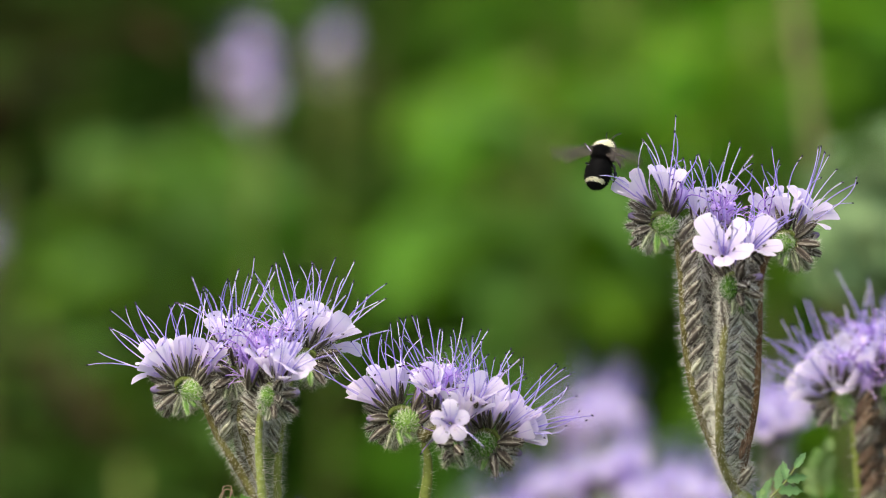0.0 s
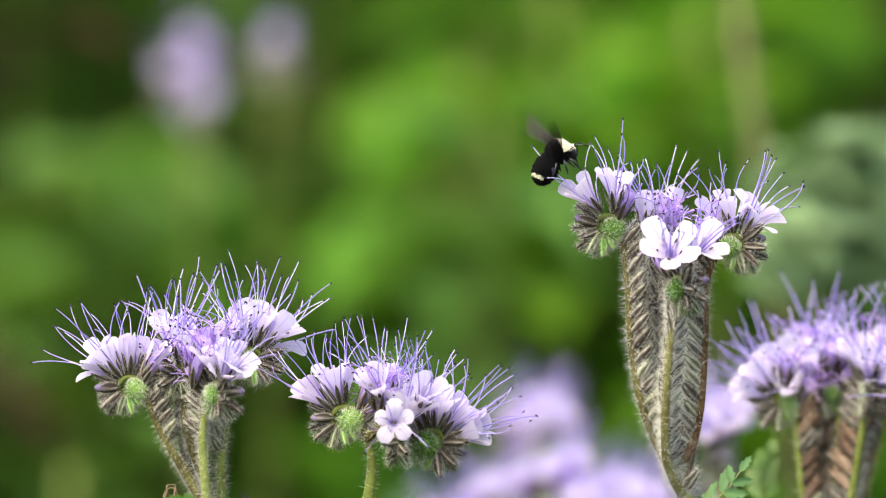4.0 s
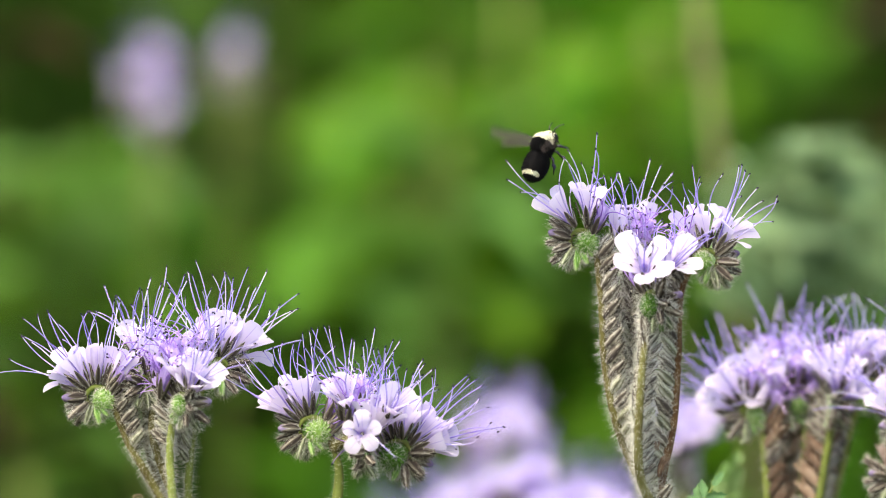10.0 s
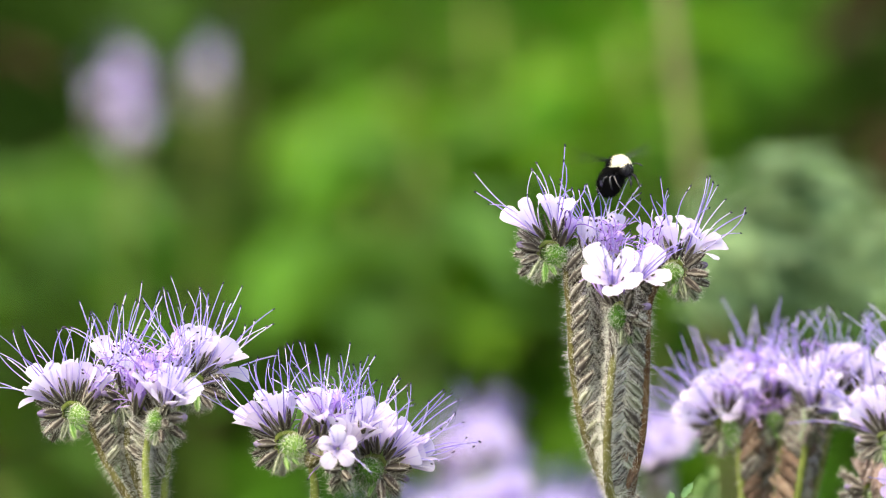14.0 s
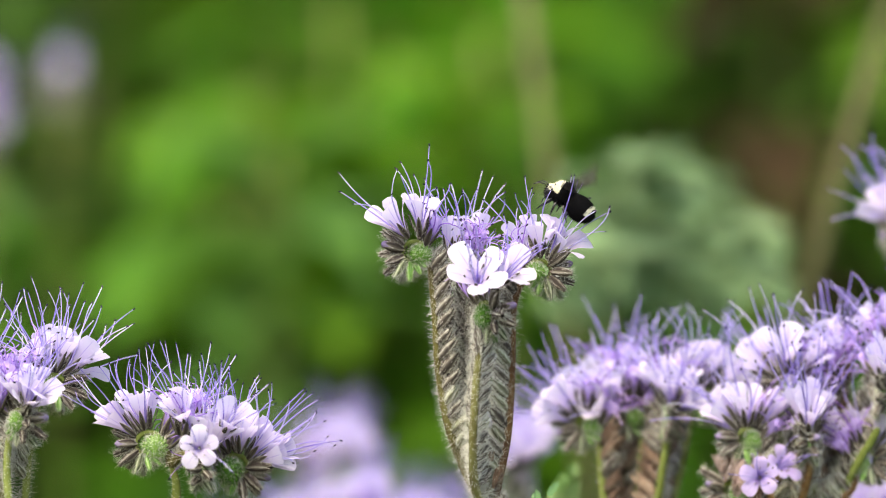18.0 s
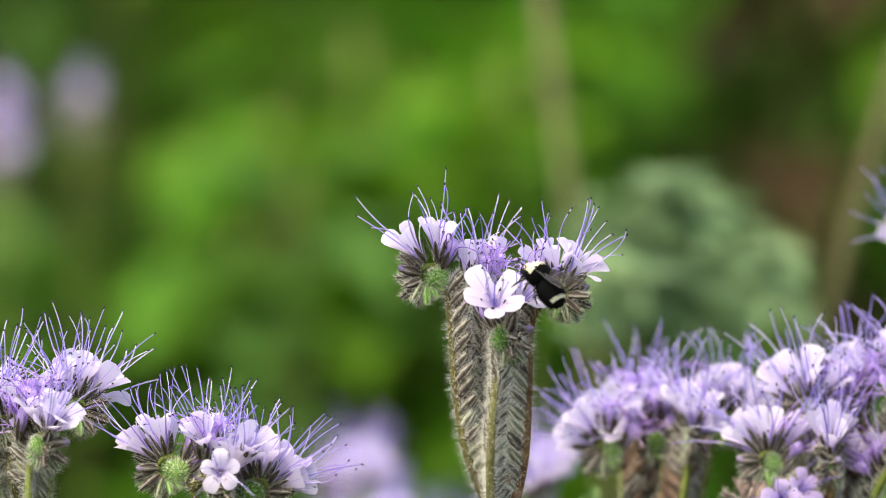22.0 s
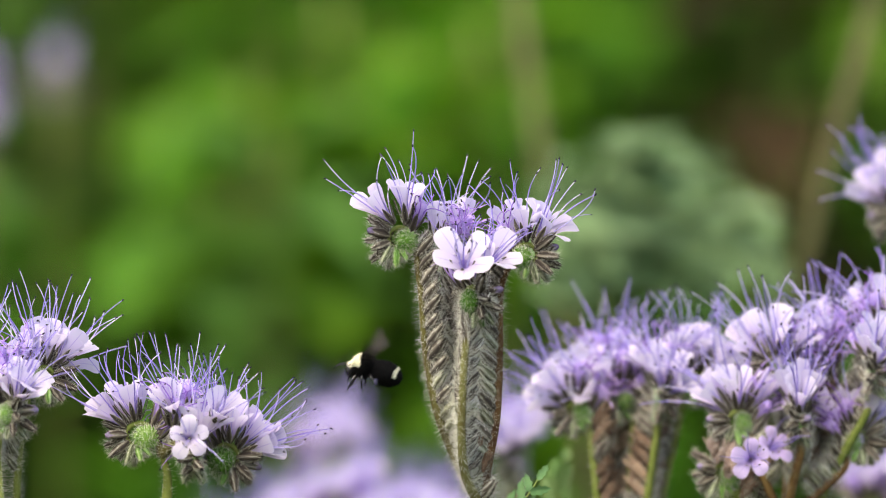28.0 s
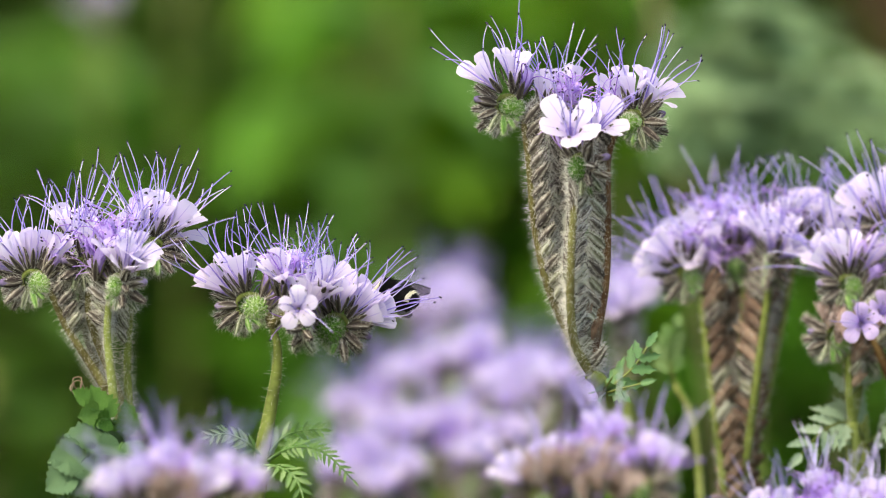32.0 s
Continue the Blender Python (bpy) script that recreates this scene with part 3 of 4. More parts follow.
def fern_leaf(plant, line, size, pairs, g, pool=LEAFLETS, mat=M_STEM, up=Vector((0, -0.5, 1))):
    """A pinnate leaf: midrib with toothed leaflets in pairs that shrink to the tip."""
    o = plant.location
    line = smooth_line(line, 6)
    s = Shape(mat)
    s.tube([p - o for p in line], [0.42 * MM - 0.3 * MM * i / (len(line) - 1) for i in range(len(line))], 6)
    lf = part("leaf", s.mesh("leaf"), plant)
    for k in range(pairs + 1):
        t = 0.25 + 0.75 * k / pairs
        i = min(int(t * (len(line) - 1)), len(line) - 2)
        d = (line[i + 1] - line[i]).normalized()
        side = d.cross(up).normalized()
        for sg in ((1, -1) if k < pairs else (0,)):
            x = (d * (0.75 if sg else 1) + side * sg * 0.8).normalized()
            z = (side.cross(d) if sg else up)
            z = (z - x * z.dot(x)).normalized()
            m = Matrix((x, z.cross(x), z)).transposed().to_4x4()
            sz = size * (1 - 0.45 * t) * g.uniform(0.85, 1.1)
            part("leaflet", g.choice(pool), lf, Matrix.Translation(line[i if sg else -1] - o) @ m @ Matrix.Rotation(g.uniform(-.3, .3), 4, "X") @ Matrix.Scale(sz, 4))
    return lf


# ---- ground ----
def ground():
    s = Shape(M_SOIL)
    xs = [-400, -60, -12, -4, -2, -1, -0.5, 0, 0.5, 1, 2, 4, 12, 60, 400]
    s.grid([[(x, y, 0.03 * noise.noise(Vector((x, y, 0))) if abs(x) < 10 and abs(y) < 10 else 0.0) for x in xs] for y in xs])
    tagged(new("ground", s.mesh("ground")), "dark garden soil under the plants", "ground", kind="structure")


ground()

# ---- the sharp flower heads ----
FACE = Vector((0.1, -1.0, 0.55))
LILAC = "phacelia with lilac flowers in coiled hairy heads"


def tall_phacelia():
    """The tall plant in the middle: four coils on long bristly stalks."""
    g = random.Random(3)
    root = P(1420, 0)
    plant = thing("phacelia", (root.x, 0.01, 0), "tall phacelia, lilac flowers on coiled bristly stalks", "flower", "phacelia plants")
    fork = P(1306, 872)
    low = smooth_line([Vector((root.x, 0.01, 0.0)), P(1440, 2600, 0.01), P(1395, 1250, 0.006), P(1340, 935, 0.002), fork], 8)
    stalk("stem", plant, low, 2.6 * MM, 1.5 * MM, M_STEM, 300, g, "green bristly stem")
    cyme(plant, [fork, P(1277, 815, .001), P(1250, 758, .001), P(1228, 690), P(1213, 600), P(1207, 500)], P(1167, 400), 3.3, 180,
         [(118, -.4, "bell", .8)], 1, 26, seed=11, large=1.22)
    cyme(plant, [fork, P(1280, 820, -.004), P(1274, 750, -.0085), P(1278, 650, -.0105), P(1284, 570, -.0105)], P(1300, 508, -0.010), 3.4, 52,
         [(104, -.5, "half"), (98, .4, "half"), (80, .1, "bell")], 1, 30, seed=12, face=(0.55, 0.8, 0), large=1.22)
    cyme(plant, [fork + Vector((0.0005, 0, 0.001)), P(1318, 810), P(1336, 715), P(1343, 600), P(1347, 490)], P(1398, 432, -.002), 3.1, 8,
         [(124, .3, "half"), (100, -.3, "half"), (72, .3, "half"), (60, -.3, "open", .92)], 5, 30, seed=13, skin=M_REDSTALK, large=1.22)
    cyme(plant, [fork, P(1290, 790, .006), P(1262, 650, .008), P(1258, 520, .009)], P(1262, 420, 0.014), 2.8, 262,
         [(120, .6, "bell"), (100, -.4, "bell"), (110, .1, "bell")], 7, 34, seed=14, large=1.22)
    for u, v, y, ax, kd, sz in ((1284, 462, -.0125, (-.10, -.80, .58), "funnel", 1.0), (1318, 456, -.0095, (.45, -.60, .66), "funnel", .9),
                               (1160, 371, -.001, (-.62, -.40, .68), "half", .92), (1182, 367, -.002, (-.06, -.40, .91), "half", .92), (1231, 400, .003, (.1, -.2, 1.0), "bell", .74)):
        flower(plant, frame_to(P(u, v, y) - plant.location, ax, 0.9, sz), kd, g, True)
    # feathery leaf at the fork
    fern_leaf(plant, [P(1325, 908, 0), P(1350, 892, -.004), P(1384, 862, -.006), P(1408, 828, -.006)], 7 * MM, 4, g, GREYBROAD, M_STEM, FACE)
    fern_leaf(plant, [P(1325, 908, 0), P(1345, 905, -.005), P(1395, 893, -.008)], 6 * MM, 2, g, GREYBROAD, M_STEM, FACE)
    fern_leaf(plant, [P(1325, 908, 0), P(1335, 895, -.006), P(1345, 880, -.01)], 5.6 * MM, 1, g, BROADLETS, M_STEM, FACE)
    # dry scraps in the fork
    for k in range(5):
        part("dry_calyx", g.choice(CALYX_DRY), plant, frame_to(P(1298 + g.uniform(0, 28), 750 + g.uniform(-15, 75), g.uniform(-.004, .003)) - plant.location,
             (g.uniform(-.4, .5), -.3, 1), g.uniform(0, 6), 0.75), "dry brown calyx")
    return plant


def left_phacelia():
    g = random.Random(4)
    fork = P(497, 985)
    root = P(560, 0)
    plant = thing("phacelia", (root.x, 0.0, 0), "bushy phacelia head, dense lilac flowers, purple stamens", "flower", "phacelia plants")
    low = smooth_line([Vector((root.x, 0, 0)), P(560, 2600), P(535, 1300), P(508, 1040), fork], 8)
    stalk("stem", plant, low, 2.4 * MM, 1.4 * MM, M_STEM, 300, g, "green bristly stem")
    cyme(plant, [fork, P(455, 890), P(418, 825), P(385, 770)], P(325, 692), 3.2, 180,
         [(138, .3, "bell"), (120, -.3, "half"), (100, .2, "bell"), (80, -.1, "half"), (62, .25, "half"), (44, -.2, "open", .9)], 5, 9, seed=21, skin=M_STALK)
    cyme(plant, [fork, P(470, 920, -.004), P(460, 830, -.006), P(458, 765, -.006)], P(482, 700, -.011), 2.9, 55,
         [(95, .4, "half"), (88, -.4, "half"), (60, .2, "open", .95), (48, -.25, "half"), (70, -.1, "half")], 3, 8, seed=22, skin=M_STEM)
    cyme(plant, [fork, P(492, 900, .004), P(492, 820, .005), P(500, 740, .006)], P(545, 640, .006), 3.0, -18,
         [(135, .3, "half"), (122, -.35, "half"), (108, .3, "half"), (92, -.2, "half"), (78, .4, "open"), (58, -.1, "half"), (40, .3, "open")], 3, 14, seed=23, skin=M_STEM)
    cyme(plant, [fork, P(462, 900, .005), P(425, 800, .007), P(415, 720, .008)], P(400, 650, .010), 2.8, 215,
         [(130, .3, "half"), (115, -.3, "bell"), (98, .3, "half"), (80, -.2, "half")], 7, 14, seed=24)
    cyme(plant, [fork, P(470, 880, .002), P(440, 800, .002), P(425, 740, .0)], P(415, 668, .0), 2.4, 150,
         [(130, .5, "spent"), (110, -.5, "spent"), (120, 0., "spent"), (90, .4, "bell")], 6, 12, seed=25, green=False)
    for u, v, y in ((432, 672, -.006), (448, 655, -.007), (464, 660, -.008), (455, 640, -.003), (440, 690, -.009), (478, 645, -.004)):
        flower(plant, frame_to(P(u, v, y) - plant.location, (g.uniform(-.3, .3), -.45, 1), g.uniform(0, 6), 0.95), "spent", g, True)
    # broad crinkled leaf below the fork
    fern_leaf(plant, [P(490, 1000, 0), P(470, 950, -.006), P(442, 925, -.010), P(420, 905, -.012)], 8 * MM, 3, g, CRISPLETS, M_LEAF, FACE)
    fern_leaf(plant, [P(495, 1020, 0), P(450, 985, -.012), P(405, 1010, -.018), P(380, 1075, -.02)], 9.5 * MM, 4, g, DARKLETS, M_LEAF, FACE)
    fern_leaf(plant, [P(497, 1010, 0), P(480, 980, -.012), P(470, 1000, -.018), P(455, 1060, -.02)], 8 * MM, 3, g, DARKLETS, M_LEAF, FACE)
    # a curl of dead tendril on the stalk
    s = Shape(M_BROWN)
    s.tube(smooth_line([P(402 + (10 + 5 * math.sin(2.1 * a)) * math.cos(a * 1.3), 868 + a * 1.2 + 13 * math.sin(a * 1.3), -.002 + .001 * math.sin(a * 1.9)) - plant.location for a in range(14)], 3),
           [0.11 * MM] * 40, 5)
    part("tendril", s.mesh("tendril"), plant, None, "thin dead brown tendril")
    return plant


def low_phacelia():
    g = random.Random(5)
    fork = P(749, 778)
    root = P(660, 0)
    plant = thing("phacelia", (root.x, 0.0, 0), "low phacelia head, pale lilac flowers on one green stem", "flower", "phacelia plants")
    low = smooth_line([Vector((root.x, 0, 0)), P(655, 2600), P(690, 1350), P(722, 1035), P(741, 932), P(755, 860), P(757, 812), fork], 8)
    stalk("stem", plant, low, 2.4 * MM, 0.62 * MM, M_STEM, 420, g, "smooth green stem with white bristles")
    cyme(plant, [fork, P(743, 763)], P(705, 746), 3.7, 180,
         [(160, .1, "bell", .78), (98, .0, "bell", .8), (84, .3, "half"), (66, -.3, "half"), (46, .2, "half", .9)], 2, 0, seed=31)
    cyme(plant, [fork, P(768, 762, -.002), P(788, 766, -.005)], P(805, 785, -.010), 2.9, 96,
         [(120, .4, "half"), (110, -.4, "half"), (92, .1, "half"), (80, .5, "half")], 2, 1, seed=32)
    cyme(plant, [fork, P(775, 752, .002), P(812, 752, .001)], P(866, 788, -.003), 3.9, 20,
         [(135, .3, "bell"), (118, -.3, "half"), (100, .35, "half"), (85, -.35, "half"), (62, .3, "half"), (48, -.2, "bell"), (32, .3, "half"), (26, -.1, "half")], 4, 0, seed=33)
    cyme(plant, [fork, P(762, 756, .004)], P(775, 735, .010), 2.8, 268,
         [(125, .5, "half"), (110, -.5, "bell"), (95, .1, "half")], 7, 0, seed=34)
    for u, v, y, ax, kd, sz in ((797, 750, -.0205, (0.0, -1, 0.10), "flat", .74), (838, 722, -.012, (0.35, -.75, .55), "half", .84), (778, 716, -.010, (-0.3, -.6, .75), "half", .84)):
        flower(plant, frame_to(P(u, v, y) - plant.location, ax, 0.3, sz), kd, g, True)
    for u, v, y in ((762, 725, -.007), (776, 715, -.009), (788, 712, -.006), (770, 735, -.011)):
        flower(plant, frame_to(P(u, v, y) - plant.location, (g.uniform(-.3, .3), -.4, 1), g.uniform(0, 6), 0.92), "spent", g, True)
    # feathery leaves at the joint
    fern_leaf(plant, [P(730, 1015), P(700, 985, -.004), P(665, 968, -.006), P(632, 972, -.008)], 4.2 * MM, 8, g, LEAFLETS, M_LEAF, FACE)
    fern_leaf(plant, [P(730, 1015), P(765, 975, -.002), P(805, 965, .0), P(830, 965, .0)], 4.2 * MM, 8, g, LEAFLETS, M_LEAF, FACE)
    fern_leaf(plant, [P(730, 1020), P(780, 995, -.006), P(835, 1005, -.01), P(885, 1055, -.012)], 3.8 * MM, 12, g, LEAFLETS, M_LEAF, FACE)
    fern_leaf(plant, [P(728, 1025), P(755, 1030, -.012), P(785, 1050, -.018), P(800, 1100, -.02)], 5.2 * MM, 7, g, LEAFLETS, M_LEAF, FACE)
    fern_leaf(plant, [P(728, 1025), P(695, 1030, -.012), P(670, 1050, -.018), P(650, 1100, -.02)], 6 * MM, 6, g, LEAFLETS, M_LEAF, FACE)
    return plant


OPEN5 = [(132, .3, "spent", 1.0), (116, -.4, "half", 1.0), (100, .4, "spent", 1.0), (84, -.3, "open", 1.0), (64, .3, "half", 1.0), (48, -.3, "half", 0.95)]

HAZY = [(132, .3, "spent", 1.0), (118, -.4, "half", .9), (100, .4, "spent", 1.1), (86, -.3, "half", .9), (66, .3, "half", .92), (48, -.3, "bell", .9), (108, -.1, "spent", 1.0), (32, .3, "half", .86)]
PARTED = [(140, .3, "bell", .9), (118, -.4, "spent", .95), (98, .4, "half", .95), (76, -.3, "bell", .95), (52, .2, "half", .95)]


def head(name, u, v, y, spec, label, seed, detail=True, spent=4, rows=24, stems=(), dry=0.2, drop=170, lean=0, flowers=OPEN5, large=1.0, skin=M_STEM):
    """A flower head made of coils; spec: (coil u, coil v, depth offset in mm, way it uncurls)."""
    g = random.Random(seed)
    fork = P(u, v + drop, y)
    root = P(u + lean, 0, y)
    plant = thing(name, (root.x, y, 0), label, "flower", "phacelia plants")
    low = smooth_line([Vector((root.x, y, 0)), P(u + lean, v + drop + 1400, y), P(u + lean * .4, v + drop + 420, y), P(u + lean * .1, v + drop + 90, y), fork], 6)
    stalk("stem", plant, low, (2.5 if y < 0.5 else 0.8) * MM, (1.4 if y < 0.5 else 0.6) * MM, M_STEM, 160 if detail else 0, g, "green bristly stem")
    for k, (cu, cv, dy, phi) in enumerate(spec):
        inward = -22 * math.cos(radians(phi))
        c = P(cu, cv, y + dy * MM)
        mid = P((u + cu) / 2 + inward * 0.5, (v + drop + cv) / 2 + 20, y + dy * MM * 0.7)
        cyme(plant, [fork, mid, P(cu + inward * 1.2, cv + 45, y + dy * MM * 0.95)], c, 2.9, phi,
             [(a + g.uniform(-5, 5), b + g.uniform(-.15, .15), kd, _[0] if _ else 0.84) for a, b, kd, *_ in flowers], spent, rows, detail, True, seed * 10 + k, dry, skin=skin, large=large)
    return plant


REACH[0] = 0.92
tall = tall_phacelia()
REACH[0] = 1.0
left_phacelia()
low_phacelia()
REACH[0] = 1.02
head("phacelia", 1556, 680, 0.066, [(1484, 712, -5, 185), (1636, 690, -10, 75), (1552, 668, 12, 265), (1696, 664, 4, 0), (1560, 694, -2, 160)],
     "broad phacelia head, lilac flowers over brown seed rows", 41, True, 8, 32, dry=0.8, drop=520, lean=20, flowers=HAZY, large=1.35)
REACH[0] = 1.0
head("phacelia", 1905, 650, 0.045, [(1838, 640, 0, 185), (2012, 655, -9, 85), (2040, 585, 2, 5), (1930, 620, 8, 265)],
     LILAC, 42, True, 6, 20, dry=0.3, drop=240, lean=-20, flowers=PARTED)
head("phacelia", 1850, 770, 0.042, [(1768, 735, -3, 178), (1880, 738, -8, 95), (1985, 772, -2, 5), (1860, 700, 8, 270)],
     "phacelia head of lilac flowers on a stout green stem", 43, True, 5, 10, dry=0.3, drop=150, lean=-40, flowers=PARTED, skin=M_REDSTALK)
head("phacelia", 2075, 370, 0.11, [(2062, 375, -5, 180), (2120, 370, 0, 10), (2085, 352, 6, 265)], LILAC, 44, True, 4, 16, drop=200, lean=70)
dull = head("phacelia", 1772, 835, 0.044, [(1742, 828, -4, 172), (1795, 850, 2, 80)], "small phacelia head, two dull lilac flowers over tan calyces", 45, True, 2, 8, dry=0.7, drop=140, lean=10,
            flowers=[(110, .2, "spent", .8)])
for u, v, y, ax, sz in ((1792, 802, .030, (-.05, -1, .12), .68), (1820, 790, .034, (.45, -.75, .4), .62)):
    flower(dull, frame_to(P(u, v, y) - dull.location, ax, 0.4, sz), "dull", rng, True)
# out of the sharp plane: behind, then before it
SOFT = "phacelia head of lilac flowers among the others"
MIXED = [(125, -.35, "half"), (110, .3, "spent"), (98, .35, "half"), (82, -.3, "half"), (60, .25, "spent"), (70, -.2, "half")]
head("phacelia", 1368, 800, 0.20, [(1372, 805, 0, 100), (1380, 785, 5, 280)], SOFT, 51, False, 2, 10, drop=150, lean=20)
head("phacelia", 1058, 790, 0.42, [(1035, 800, 0, 180), (1085, 795, -6, 30), (1060, 770, 5, 270)], SOFT, 52, False, 2, 6, drop=150, flowers=MIXED)
head("phacelia", 960, 953, 0.34, [(890, 973, 0, 180), (985, 918, -6, 60), (950, 943, 5, 270), (935, 1003, -9, 100)], SOFT, 53, False, 4, 6, drop=150, flowers=MIXED)
head("phacelia", 1120, 913, 0.30, [(1060, 898, 0, 180), (1140, 943, -6, 70), (1110, 878, 5, 270), (1190, 913, 0, 10)], SOFT, 54, False, 4, 6, drop=150, flowers=MIXED)
head("phacelia", 1215, 953, 0.28, [(1190, 968, 0, 180), (1245, 933, -6, 70), (1280, 973, 0, 10)], SOFT, 57, False, 4, 6, drop=150, flowers=MIXED)
head("phacelia", 1070, 1038, 0.27, [(1000, 1018, 0, 180), (1100, 1068, -6, 60), (1060, 1008, 5, 270), (1150, 1033, 0, 10)], SOFT, 55, False, 4, 6, drop=150, flowers=MIXED)
head("phacelia", 900, 1098, 0.26, [(870, 1088, 0, 180), (930, 1118, -6, 60), (900, 1058, 5, 270), (960, 1088, 0, 10)], SOFT, 56, False, 4, 6, drop=150, flowers=MIXED)
head("phacelia", 2060, 885, 0.17, [(2005, 895, 0, 180), (2070, 880, -6, 80), (2060, 860, 5, 270), (2130, 890, 0, 10)], SOFT, 58, False, 4, 6, drop=150, flowers=MIXED)
TIRED = [(130, .3, "spent"), (115, -.35, "spent"), (98, .35, "bell"), (82, -.3, "spent"), (64, .25, "half"), (50, -.2, "spent")]
FRONT = "phacelia head with fading lilac flowers and brown middle"
fading = [head("phacelia", 580, 1090, -0.14, [(500, 1112, 0, 180), (600, 1112, -6, 80), (570, 1078, 8, 270), (660, 1105, 0, 10), (545, 1100, 4, 150)], FRONT, 61, False, 5, 10, dry=.8, drop=170, flowers=TIRED),
          head("phacelia", 1275, 1075, -0.11, [(1210, 1105, 0, 180), (1295, 1100, -6, 80), (1335, 1045, 8, 300), (1405, 1090, 0, 10), (1265, 1085, 4, 150)], FRONT, 62, False, 5, 16, dry=.9, drop=170, flowers=TIRED)]
head("phacelia", 1720, 1165, -0.06, [(1650, 1180, 0, 180), (1735, 1185, -6, 80), (1720, 1155, 8, 270), (1800, 1175, 0, 10)], FRONT, 63, False, 5, 10, dry=.6, drop=170, flowers=TIRED)


def withered(plant, g, spots, y, n):
    """Tan withered calyces crowded in the middle of a fading head."""
    for u, v, w in spots:
        for _ in range(n):
            a = g.uniform(0, 6.28)
            q = P(u + g.uniform(-w, w), v + g.uniform(-.4, .4) * w, y - .006 + g.uniform(-.006, .006))
            part("withered_calyx", g.choice(WITHERED), plant, frame_to(q - plant.location, (0.6 * math.cos(a), -.5 + 0.5 * math.sin(a), .8), a, g.uniform(.8, 1.1)), "tan withered calyx")


withered(dull, random.Random(93), ((1738, 800, 20), (1745, 830, 16)), 0.044, 5)
withered(fading[0], random.Random(91), ((560, 1075, 40), (600, 1095, 30)), -0.14, 16)
withered(fading[1], random.Random(92), ((1295, 1045, 40), (1245, 1065, 36), (1335, 1085, 44)), -0.115, 10)
# the paired blossoms far behind, high up
FAR = "pale lilac phacelia head in the weeds behind"
SPARSE = [(120, .3, "half"), (95, -.35, "spent"), (70, .25, "half")]
head("phacelia", 450, 158, 1.0, [(420, 168, 0, 180), (452, 218, -8, 80), (460, 122, 5, 270)], FAR, 71, False, 4, 4, drop=260, flowers=SPARSE)
head("phacelia", 585, 105, 1.05, [(575, 115, 0, 180), (595, 130, -8, 60)], FAR, 72, False, 1, 4, drop=200, flowers=SPARSE[:2])
head("phacelia", -45, 480, 1.0, [(-45, 485, -6, 90)], FAR, 73, False, 2, 4, drop=150, flowers=SPARSE[:1])


def side_leaves():
    """A leafy side shoot by the stout stem."""
    g = random.Random(15)
    o = P(1812, 1000, 0.055)
    plant = thing("leaf_shoot", (o.x, o.y, 0), "grey-green feathery phacelia leaves on a side shoot", "leaf")
    stalk("stem", plant, smooth_line([Vector((o.x, o.y, 0)), P(1800, 2000, .055), P(1795, 1200, .055), P(1792, 960, .055)], 6), 2 * MM, 1.0 * MM, M_STEM, 120, g)
    fern_leaf(plant, [P(1794, 1010, .055), P(1775, 960, .05), P(1772, 915, .045), P(1790, 885, .045)], 9 * MM, 4, g, GREYLETS, M_STEM, FACE)
    fern_leaf(plant, [P(1794, 1010, .055), P(1765, 975, .045), P(1720, 990, .04), P(1680, 1030, .035)], 9 * MM, 5, g, GREYLETS, M_STEM, FACE)
    fern_leaf(plant, [P(1796, 1020, .055), P(1830, 985, .045), P(1860, 990, .04), P(1890, 1030, .035)], 9 * MM, 4, g, GREYLETS, M_STEM, FACE)
    o = P(1440, 960, 0.10)
    plant = thing("leaf_shoot", (o.x, o.y, 0), "green feathery phacelia leaf on a slanting stalk", "leaf")
    stalk("stem", plant, smooth_line([Vector((o.x, o.y, 0)), P(1470, 2000, .10), P(1500, 1100, .10), P(1460, 900, .10)], 6), 1.2 * MM, 0.7 * MM, M_STEM, 60, g)
    fern_leaf(plant, [P(1460, 900, .10), P(1450, 860, .10), P(1452, 830, .10), P(1462, 800, .10)], 5.5 * MM, 4, g, BROADLETS, M_STEM, FACE)


side_leaves()


# ---- the weeds behind ----
def weed_leaf_mesh(i, mat):
    """A broad pointed leaf along x, one unit long, with a folded midrib and wavy edges."""
    s = Shape(mat)
    rows = []
    for k in range(8):
        t = k / 7
        w = (0.30 + 0.04 * (i % 3)) * math.sin(math.pi * (0.04 + 0.96 * t) ** 0.75) ** 0.9 * (1 + 0.12 * math.sin(5 * k + i))
        w = max(w, 0.012)
        z = -0.35 * t * t * (1 + 0.3 * (i % 2))
        rows.append([Vector((t, w * x, z + 0.25 * w * abs(x) + 0.03 * math.sin(9 * t + 4 * x + i))) for x in (-1, -0.5, 0, 0.5, 1)])
    s.grid(rows)
    s.tube([(-0.15, 0, 0.03), (0, 0, 0), (0.5, 0, -0.10)], [0.02, 0.018, 0.008], 5)
    return s.mesh("weed_leaf")


WEED_LEAVES = [[weed_leaf_mesh(i + 3 * k, m) for i in range(3)] for k, m in enumerate(M_WEED + [M_RUST])]
SHADE = ("yellow-green", "mid-green", "grey-green", "deep green", "bright green", "rusty brown")


